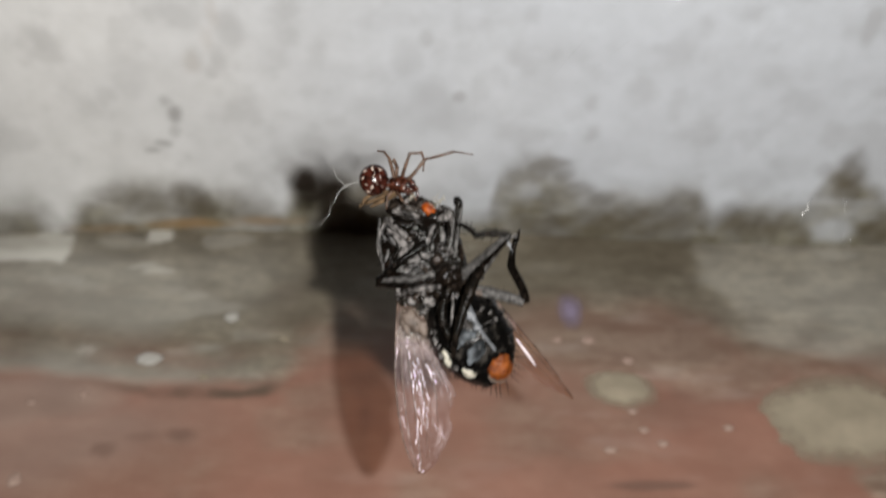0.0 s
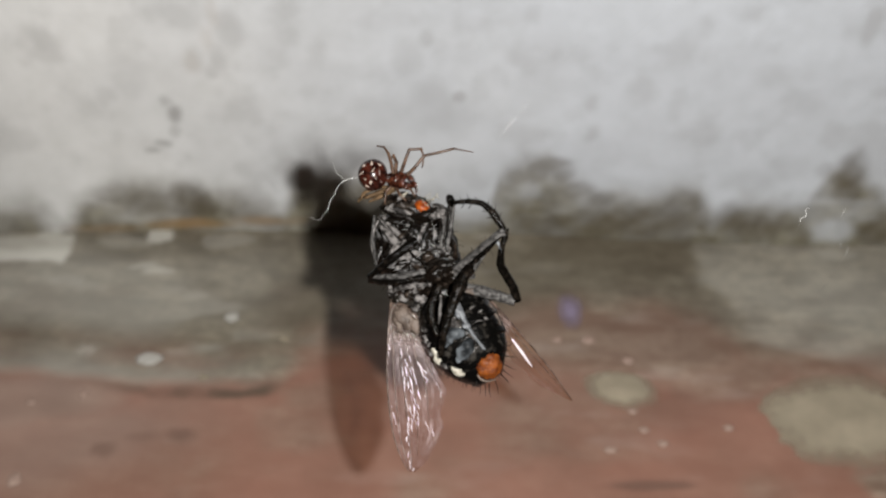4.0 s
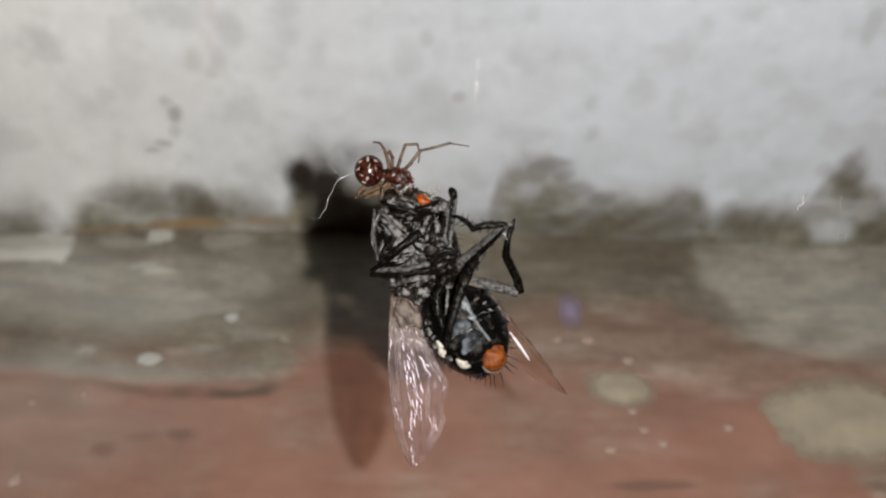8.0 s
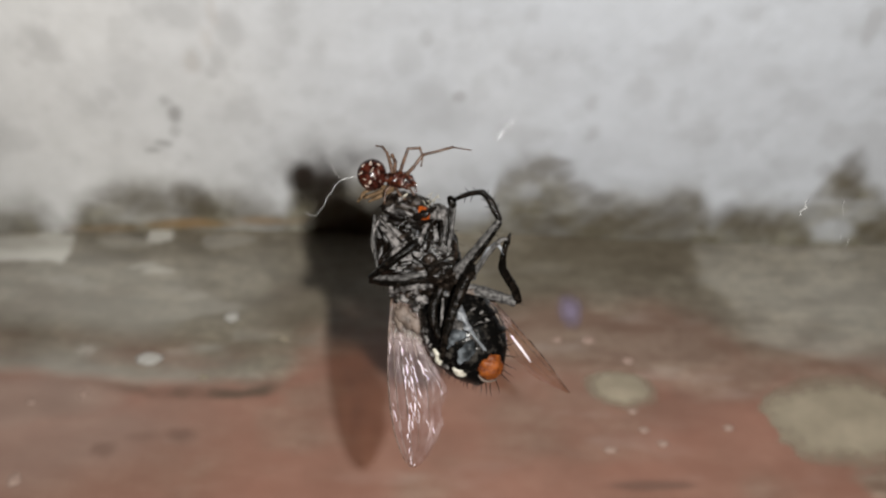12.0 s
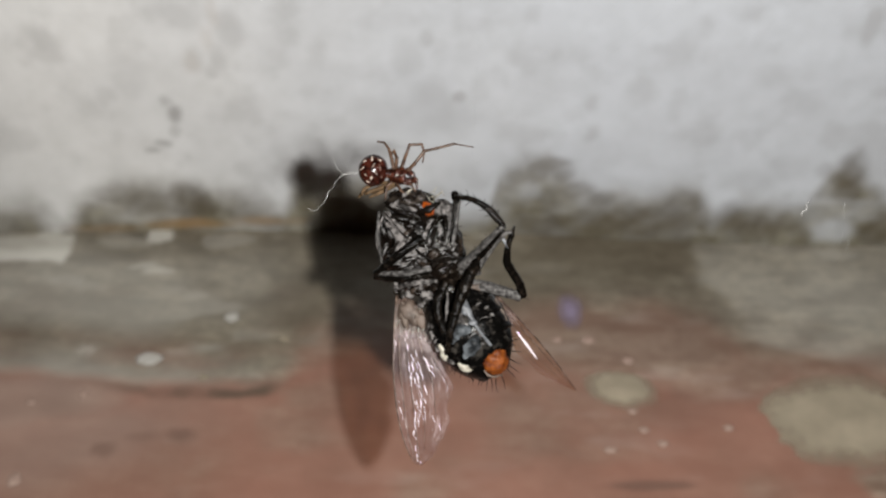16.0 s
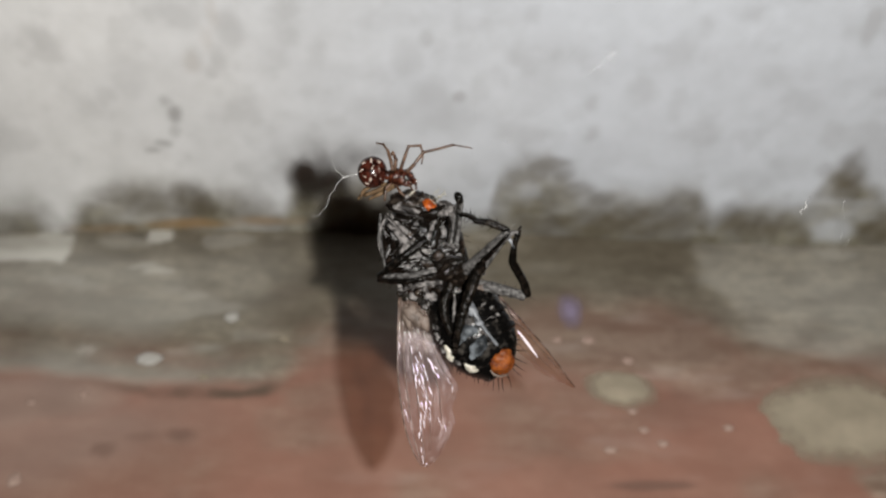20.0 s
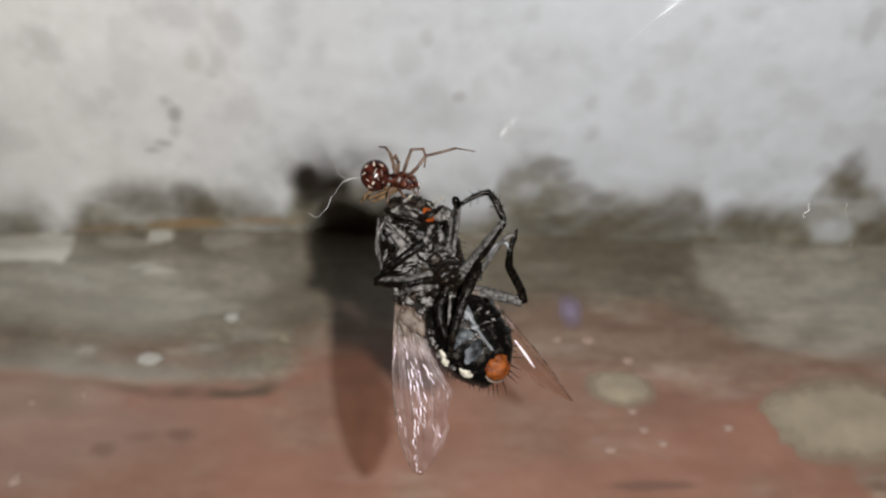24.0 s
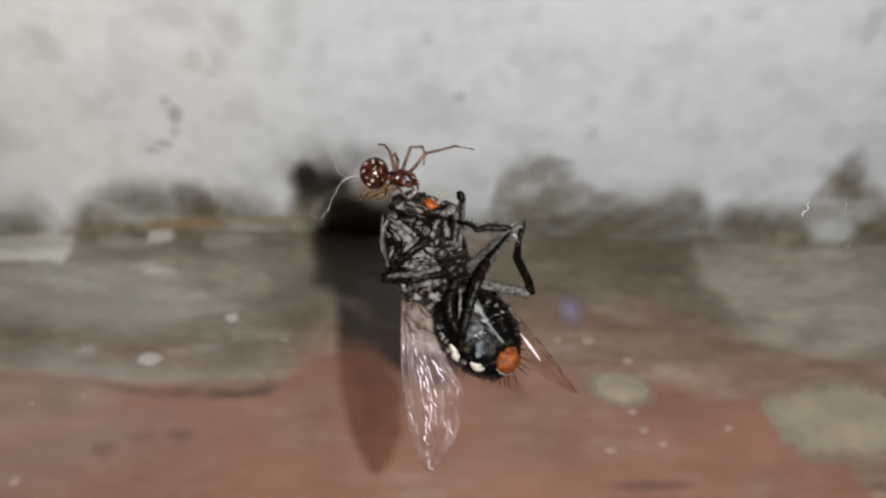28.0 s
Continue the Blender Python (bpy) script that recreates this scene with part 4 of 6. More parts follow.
# wings: thin corrugated membranes with veins
def wing(name, lead, trail, mat, label, folds, height, veins, vein_mat):
    w_ob = tagged(new(name), label)
    w_ob.parent = fly
    a, b_ = spline(lead, 10), spline(trail, 10)
    n, m = 90, 110
    pick = lambda line, s: line[int(s * (len(line) - 1))].lerp(line[min(int(s * (len(line) - 1)) + 1, len(line) - 1)], s * (len(line) - 1) % 1)

    def at(s, c):
        fray = 1 - 0.05 * max(0.0, c - 0.5) * 2 * (1 + 1.6 * noise.noise((s * 14, 2.0, 0.5)) + 0.8 * noise.noise((s * 40, 5.0, 0.5)))
        p = pick(a, s).lerp(pick(b_, s), c * fray)
        lift = height * (1 - 0.7 * max(0.0, c - 0.55) / 0.45) * math.sin(c * folds * math.pi) * (0.35 + 0.65 * math.sin(math.pi * min(s + 0.1, 1)))
        return p + Vector((0, 0, lift + 0.10 * noise.noise(p * 1.7) + 0.035 * noise.noise(p * 6) + 0.012 * noise.noise(p * 15)))

    v = [at(i / (n - 1), j / (m - 1)) for i in range(n) for j in range(m)]
    f = [(i * m + j, i * m + j + 1, (i + 1) * m + j + 1, (i + 1) * m + j) for i in range(n - 1) for j in range(m - 1)]
    skin = finish("membrane", v, f, mat, w_ob, "clear wrinkled wing membrane")
    skin.data.attributes.new("across", "FLOAT", "POINT").data.foreach_set("value", [j / (m - 1) for i in range(n) for j in range(m)])
    skin.data.attributes.new("along", "FLOAT", "POINT").data.foreach_set("value", [i / (n - 1) for i in range(n) for j in range(m)])
    for c0, c1, s1, r in veins:
        pts = [at(s1 * k / 9, c0 + (c1 - c0) * k / 9) + Vector((0, 0, 0.03)) for k in range(10)]
        tube("vein", pts, [r, r * 0.8, r * 0.35], vein_mat, w_ob, "", 6, 2, 0.2)
    return at


LW = wing("left_wing", [(-2.3, -2.54, -0.4), (-2.44, -4.71, -0.2), (-2.51, -6.72, -0.1), (-2.39, -8.74, -0.1), (-2.11, -10.6, -0.2), (-1.61, -12.08, -0.4), (-1.21, -12.73, -0.6)],
          [(-0.81, -3.01, -0.2), (-0.15, -4.85, -0.2), (0.57, -6.51, -0.1), (1.06, -8.0, 0.0), (1.01, -9.43, -0.1), (0.55, -10.9, -0.2), (-0.09, -12.06, -0.4), (-0.87, -12.79, -0.6)], M_WING,
          "wrinkled translucent left wing catching the light", 22.0, 0.06,
          ((0.0, 0.0, 1.0, 0.05), (0.12, 0.14, 0.93, 0.035), (0.24, 0.34, 0.96, 0.035), (0.38, 0.52, 0.80, 0.03), (0.52, 0.72, 0.60, 0.04), (0.7, 0.95, 0.5, 0.04)), M_DARKVEIN)
wing("right_wing", [(3.45, -2.38, -1.0), (4.96, -4.08, -2.07), (6.42, -5.78, -3.14), (7.64, -7.37, -3.94), (8.69, -8.89, -4.58)],
          [(2.9, -2.72, -1.0), (4.23, -5.23, -1.87), (5.35, -6.83, -2.81), (6.93, -8.13, -3.81), (8.62, -8.93, -4.58)], M_CLEARWING,
          "clear right wing with dark leading edge", 4.0, 0.201,
          ((0.0, 0.0, 1.0, 0.06), (0.2, 0.16, 0.95, 0.035), (0.4, 0.5, 0.8, 0.022), (0.7, 0.8, 0.7, 0.02)), M_DARKVEIN)
# pale strand added where the right wing glints
tube("wing_glint", [(4.89, -4.93, -1.94), (5.49, -5.74, -2.21), (6.14, -6.67, -2.61)], (0.05, 0.105, 0.05), M_GLINT, fly, "pale strand added for a glint on the right wing", 8, 4, 0.3)
random.seed(31)
# pale strands added for glints: (across at the near end, across at the far end, from, to, how densely they lie)
GLINT_LINES = [(0.03, 0.03, 0.20, 0.36, 0.6), (0.05, 0.08, 0.48, 0.72, 0.5), (0.28, 0.29, 0.14, 0.24, 0.9), (0.29, 0.31, 0.30, 0.60, 0.8), (0.345, 0.36, 0.26, 0.40, 0.7), (0.36, 0.385, 0.38, 0.60, 0.95),
            (0.40, 0.43, 0.28, 0.58, 0.95), (0.43, 0.48, 0.36, 0.60, 0.9), (0.47, 0.52, 0.24, 0.44, 0.8), (0.30, 0.24, 0.60, 0.93, 0.8), (0.62, 0.70, 0.27, 0.38, 0.9), (0.68, 0.75, 0.31, 0.41, 0.6),
            (0.85, 0.91, 0.37, 0.46, 0.9), (0.93, 0.97, 0.39, 0.45, 0.6), (0.62, 0.69, 0.59, 0.65, 0.9), (0.73, 0.80, 0.59, 0.64, 0.5), (0.47, 0.53, 0.945, 0.985, 0.9)]
for c0, c1, s0, s1, dense in GLINT_LINES:
    v, f, s = [], [], s0
    while s < s1:
        step = random.uniform(0.018, 0.06)
        if random.random() < dense:
            side, skew = random.uniform(-0.02, 0.02), random.uniform(-0.02, 0.045)
            pts = []
            for k in range(4):
                g = min(0.99, s + step * k / 3)
                pts.append(LW(g, min(0.99, c0 + (c1 - c0) * (g - s0) / (s1 - s0) + side + skew * k / 3)) + Vector((random.uniform(-0.02, 0.02), 0, 0.05)))
            r = random.choice((0.013, 0.024, 0.036, 0.054)) * random.uniform(0.7, 1.2)
            tube_data(pts, [r * 0.3, r, r * 0.8, r * 0.2], 6, 2, 0.6, v, f)
        s += step * random.uniform(0.7, 1.0)
    if v:
        finish("wing_glint_strand", v, f, M_GLINT, fly, "pale strands added for glints on the left wing")
random.seed(21)
for c, l, w, a in (((-1.42, -3.55, 0.10), 0.85, 0.62, 125), ((-0.85, -4.05, 0.14), 0.62, 0.40, 122), ((-1.85, -3.75, -0.05), 0.80, 0.30, 98), ((2.45, -2.03, 0.95), 0.60, 0.26, -14), ((3.22, -2.38, -0.27), 0.4, 0.22, -30)):
    ob = shard(c, l, w, a, M_SQUAMA, "beige flap at the wing root")
    ob.name = "squama"

random.seed(5)
tail_hairs = [((2.84, -7.07, 1.34), (2.7, -7.78, 1.47), 0.047), ((3.03, -7.26, 1.4), (2.99, -8.03, 1.54), 0.047), ((3.29, -7.33, 1.4), (3.32, -8.09, 1.6), 0.047), ((3.56, -7.34, 1.34), (3.65, -8.17, 1.47), 0.047),
              ((3.89, -7.21, 1.27), (4.08, -7.99, 1.34), 0.043), ((4.22, -6.83, 1.14), (4.75, -7.35, 1.2), 0.043), ((4.4, -6.26, 0.94), (5.09, -6.58, 1.0), 0.043), ((4.5, -5.81, 0.8), (5.23, -5.87, 0.87), 0.043),
              ((4.48, -5.23, 0.67), (5.11, -5.03, 0.67), 0.04), ((1.98, -6.94, 1.34), (1.79, -7.39, 1.4), 0.04), ((1.33, -6.69, 1.27), (1.06, -7.08, 1.27), 0.037), ((4.3, -6.58, 1.0), (4.96, -7.04, 1.0), 0.037)]
bristles("tail_bristles", tail_hairs, fly, M_BLACK, "stiff black tail bristles")
side_hairs = []
for k in range(70):
    a, g = random.uniform(-1.2, 1.9), random.uniform(0.15, 0.97)
    n = min(int(g * 8), 7)
    r = PROFILE[n] + (PROFILE[n + 1] - PROFILE[n]) * (g * 8 - n)
    d = AS * math.cos(a) * random.choice((-1, 1)) + AN * math.sin(a) * 0.84
    foot = A0.lerp(A1, g) + d * r
    side_hairs.append((foot, foot + d * random.uniform(0.1, 0.3) + AX * random.uniform(0.2, 0.45), 0.03))
bristles("abdomen_hair", side_hairs, fly, M_BLACK, "fine black hairs on the abdomen")
hairs = []
for k in range(230):
    a, e = random.uniform(0, 2 * math.pi), random.uniform(-0.1, 1.2)
    d = Vector((math.cos(a) * math.cos(e), math.sin(a) * math.cos(e), math.sin(e)))
    c = Vector((-0.75, 0.33, -0.6)) + Vector((d.x * 2.474, d.y * 2.875, d.z * 2.006))
    hairs.append((c, c + d * random.uniform(0.2, 0.5) + Vector((0, -0.2, 0)), 0.022))
fuzz = []
for k in range(16):
    x, y = random.uniform(-0.4, 0.7), random.uniform(2.9, 3.5)
    fuzz.append(((x, y, 0.9), (x + random.uniform(-0.3, 0.5), y + random.uniform(0.1, 0.5), 1.2), 0.027))
bristles("pale_fuzz", fuzz, fly, M_PALE, "pale fuzz on top of the head")
bristles("body_hair", hairs, fly, M_BLACK, "fine black body hair")
leg_hairs = []
for name, mat, bones, radii in LEFT_LEGS + RIGHT_LEGS:
    for pts, rad in zip(bones, radii):
        line = spline(pts, 8)
        for p in line[2:]:
            a = random.uniform(0, 2 * math.pi)
            leg_hairs.append((p, p + Vector((math.cos(a), math.sin(a), 0.3)) * (max(rad) + random.uniform(0.05, 0.22)), 0.022))
bristles("leg_hair", leg_hairs, fly, M_BLACK, "short black leg hairs")

# loose silk wound over the fly
random.seed(9)
wraps_v, wraps_f = [], []
for k in range(3):
    a, b_ = Vector((random.uniform(-3.17, 1.34), random.uniform(1.34, 3.84), 1.34)), Vector((random.uniform(-2.67, 4.34), random.uniform(-2.00, 2.00), 1.84))
    tube_data([a, (a + b_) / 2 + Vector((random.uniform(-.3, .3), random.uniform(-.3, .3), 0.25)), b_], [0.004, 0.005, 0.004], 4, 5, 0, wraps_v, wraps_f)
for k in range(2):
    a, b_ = Vector((random.uniform(3.67, 4.84), random.uniform(0.67, 1.67), 3.17)), Vector((random.uniform(2.84, 4.01), random.uniform(-0.50, 0.67), 2.67))
    tube_data([a, (a + b_) / 2 + Vector((random.uniform(-.2, .2), random.uniform(-.2, .2), 0.1)), b_], [0.004, 0.006, 0.004], 4, 4, 0, wraps_v, wraps_f)
tagged(finish("silk_wrapping", wraps_v, wraps_f, M_SILK, fly, "white silk wound over the body"), kind="stuff")

# ---- the spider, feeding at the fly's head ----
PERCH = VIEW @ pose(*[c * MM for c in (-2.808, 4.045, 0.0)[:2]], -72 * MM)
OFF = Vector((2.006, -4.68, 0.0))
spider = tagged(new("spider"), "small red-brown spider with cream spots feeding on the fly", "spider")
spider.matrix_world = PERCH


def sp(*p):
    """From the fly's space into the spider's."""
    return tuple(Vector(p) + OFF)


blob("abdomen", sp(*(-3.4, 4.83, 0.8)), (0.869, 0.936, 0.902), M_SPIDER, spider, "round dark red abdomen", (0, 0, 0), 0.02, 2, 4)
for x, y, rx, ry, a in ((-0.45, 0.50, 0.17, 0.10, 30), (-0.03, 0.58, 0.09, 0.20, 0), (0.40, 0.53, 0.18, 0.08, -20), (-0.58, 0.08, 0.25, 0.06, 35), (-0.08, -0.47, 0.09, 0.20, -8), (-0.28, -0.70, 0.15, 0.07, -20),
                        (0.42, 0.12, 0.05, 0.28, 8), (0.20, -0.20, 0.05, 0.20, 20), (-0.40, -0.32, 0.14, 0.05, -30), (0.06, 0.22, 0.20, 0.05, 60), (0.50, -0.42, 0.05, 0.16, 15)):
    out = Vector((x / 0.868, y / 0.935, 0))
    out.z = math.sqrt(max(0.0, 1 - out.length_squared))
    at = Vector(sp(*(-3.4, 4.83, 0.8))) + Vector((out.x * 0.868, out.y * 0.935, out.z * 0.90))
    blob("spot", at, (rx * 0.78, ry * 0.78, 0.05), M_SPOT if rx > 0.06 else M_DIMSPOT, spider, "cream spot" if rx > 0.06 else "dull brown spot", (0, 0, a), 0.55, 9, 3)
blob("carapace", sp(*(-1.76, 4.5, 0.8)), (0.836, 0.501, 0.468), M_CARAPACE, spider, "red-brown carapace", (0, 0, -12), 0.22, 3.4, 5)
blob("waist", sp(*(-2.48, 4.64, 0.78)), (0.36, 0.30, 0.28), M_CARAPACE, spider, "", (0, 0, 0), 0.05, 4, 2)
RAISED = (([(-2.2, 4.83, 0.87), (-2.3, 5.41, 1.0), (-2.5, 6.08, 0.87), (-2.78, 6.47, 0.6), (-3.19, 6.55, 0.4)], (0.134, 0.134, 0.1, 0.084, 0.067)),
                 ([(-2.07, 4.89, 1.0), (-2.02, 5.53, 1.2), (-2.2, 5.97, 1.0), (-2.45, 5.64, 0.6)], (0.134, 0.134, 0.1, 0.067)),
                 ([(-1.77, 4.89, 0.94), (-1.5, 5.67, 1.14), (-1.27, 6.29, 1.14), (-0.58, 6.33, 1.14), (-0.42, 5.87, 1.07), (-0.52, 5.25, 1.0)], (0.134, 0.12, 0.1, 0.1, 0.087, 0.06)),
                 ([(-1.44, 4.76, 0.94), (-0.97, 5.21, 1.14), (-0.42, 5.93, 1.14), (0.34, 6.11, 1.0), (1.33, 6.38, 0.87), (2.46, 6.19, 0.74)], (0.147, 0.134, 0.114, 0.1, 0.1, 0.04)))
HELD = (([(-1.58, 4.24, 0.8), (-1.18, 3.97, 0.87), (-0.92, 3.58, 0.8)], (0.114, 0.1, 0.067)),
                 ([(-2.3, 4.17, 0.8), (-2.63, 3.84, 0.87), (-2.7, 3.11, 0.87)], (0.114, 0.1, 0.067)),
                 ([(-2.04, 4.07, 0.8), (-1.77, 3.63, 1.0), (-1.44, 3.31, 0.94)], (0.114, 0.1, 0.067)))
def jointed(pts):
    """Keeps the bends of a leg sharp: each joint gets two close neighbours."""
    pts = [Vector(p) for p in pts]
    out = [pts[0]]
    for a, b_, c in zip(pts, pts[1:], pts[2:]):
        out += [b_.lerp(a, 0.14), b_, b_.lerp(c, 0.14)]
    return out + [pts[-1]]


for pts, rad in RAISED + HELD:
    line = jointed([sp(*p) for p in pts])
    girth = [0.8 * float(np.interp(k / (len(line) - 1), np.linspace(0, 1, len(rad)), rad)) * (1.18 if k % 3 == 2 else 1.0) for k in range(len(line))]
    tube("leg", line, girth, M_AMBER, spider, "thin amber leg", 8, 3, 0.1)
for pts, rad in (([(-2.2, 4.2, 0.1), (-3.33, 4.10, -0.3), (-4.0, 3.80, -0.5), (-4.17, 3.42, -0.6)], (0.09, 0.12, 0.11, 0.06)), ([(-2.3, 3.9, 0.0), (-3.2, 3.66, -0.6), (-4.1, 3.62, -1.0), (-4.4, 3.3, -1.2)], (0.10, 0.13, 0.11, 0.06)),
                 ([(-1.99, 4.12, 0.47), (-2.93, 3.87, 0.2), (-3.94, 3.48, 0.0)], (0.114, 0.15, 0.1)), ([(-1.99, 4.06, 0.33), (-2.94, 3.61, 0.0), (-3.69, 3.28, -0.2)], (0.114, 0.134, 0.067))):
    tube("leg", [sp(*p) for p in pts], rad, M_TAN, spider, "tan leg held below", 8, 5, 0.1)
for drop in (0.0, 0.2):
    tube("palp", [sp(x, y - drop, z) for x, y, z in ((-1.18, 4.43, 1.0), (-0.88, 4.29, 1.14), (-0.84, 3.96, 1.14))], (0.1, 0.1, 0.053), M_CARAPACE, spider)

# ---- silk lines; each hangs from the wall or the floor ----
def silk(name, base, points, radii, label, steps=6):
    ob = tube(name, points, radii, M_SILK, None, label, 6, steps, 0.0)
    ob.matrix_world = base
    return tagged(ob, "", "silk", "silk lines of the web")


def thread(foot, lean, length, label):
    """A straight thread from its foot beside the fly up into the wall; its own space: x along the thread, z towards the lens."""
    pts = [(length * k / 12, 0.0, -0.15 * math.sin(math.pi * k / 12)) for k in range(13)]
    v, f = tube_data(pts, [0.010] * 13, 6, 4)
    ob = finish("silk_line", v, f, M_THREAD, None, label)
    base = VIEW @ pose(*[c * MM for c in foot], 0, 0, lean)
    ob.matrix_world = base
    return tagged(ob, "", "silk", "silk lines of the web"), base


anchor, ANCHOR = thread((1.1, 4.0, -71.0), 49, 145, "fine silk thread slanting up to the wall")
lower, LOWER = thread((1.3, 4.4, -71.0), 38.5, 170, "fine silk thread slanting low up to the wall")
upper, UPPER = thread((1.72, 5.45, -71.2), 87, 112, "fine silk thread rising from the spider's foot")
curl = silk("silk_curl", HANG, [(-4.15, 4.7, 0.87), (-4.67, 4.66, 0.94), (-5.06, 4.56, 1.0), (-5.36, 4.39, 1.0), (-5.59, 4.1, 1.0), (-5.76, 3.77, 1.0), (-6.02, 3.57, 1.0), (-6.12, 3.21, 1.0), (-6.25, 2.94, 1.0), (-6.55, 2.71, 1.0), (-6.65, 2.51, 1.0), (-6.98, 2.45, 1.0), (-7.14, 2.58, 1.0), (-7.34, 2.68, 1.0)], (0.005, 0.01, 0.023, 0.007, 0.009, 0.006, 0.009, 0.007, 0.009, 0.005, 0.008, 0.005, 0.007, 0.003), "loose curl of white silk beside the spider")
stray = silk("silk_curl", HANG, [(-5.06, 4.56, 1.0), (-5.53, 4.96, 0.94), (-5.74, 5.56, 0.87)], (0.01, 0.007, 0.005), "short stray silk end beside the spider")
tuft = silk("silk_line", HANG, [(43.68, 15.84, -53.48), (23.34, 3.93, -2.01), (22.4, 3.21, 0.0), (22.1, 2.94, 0.2), (22.12, 2.63, 0.27), (21.76, 2.4, 0.33), (21.8, 2.13, 0.33), (21.5, 1.67, 0.33), (32.33, -6.11, -50.14)], (0.0, 0.001, 0.017, 0.013, 0.03, 0.017, 0.01, 0.002, 0.0), "thickened silk strand near the wall foot", 4)
wisp = silk("silk_line", HANG, [(44.6, 16.4, -53.0), (28.4, 4.4, -12.0), (27.12, 3.35, -8.0), (26.98, 2.84, -8.0), (27.2, 2.1, -8.2), (27.07, 1.4, -8.2), (26.83, 0.74, -8.0), (27.1, 0.01, -8.2), (35.4, -8.0, -50.0)], (0.0, 0.0005, 0.014, 0.009, 0.0005, 0.0005, 0.014, 0.007, 0.0), "faint silk strand near the wall foot", 4)


# what is added to the tip of each thread
TIP0 = {"anchor": 2.4, "lower": 2.3, "upper": 5.2}


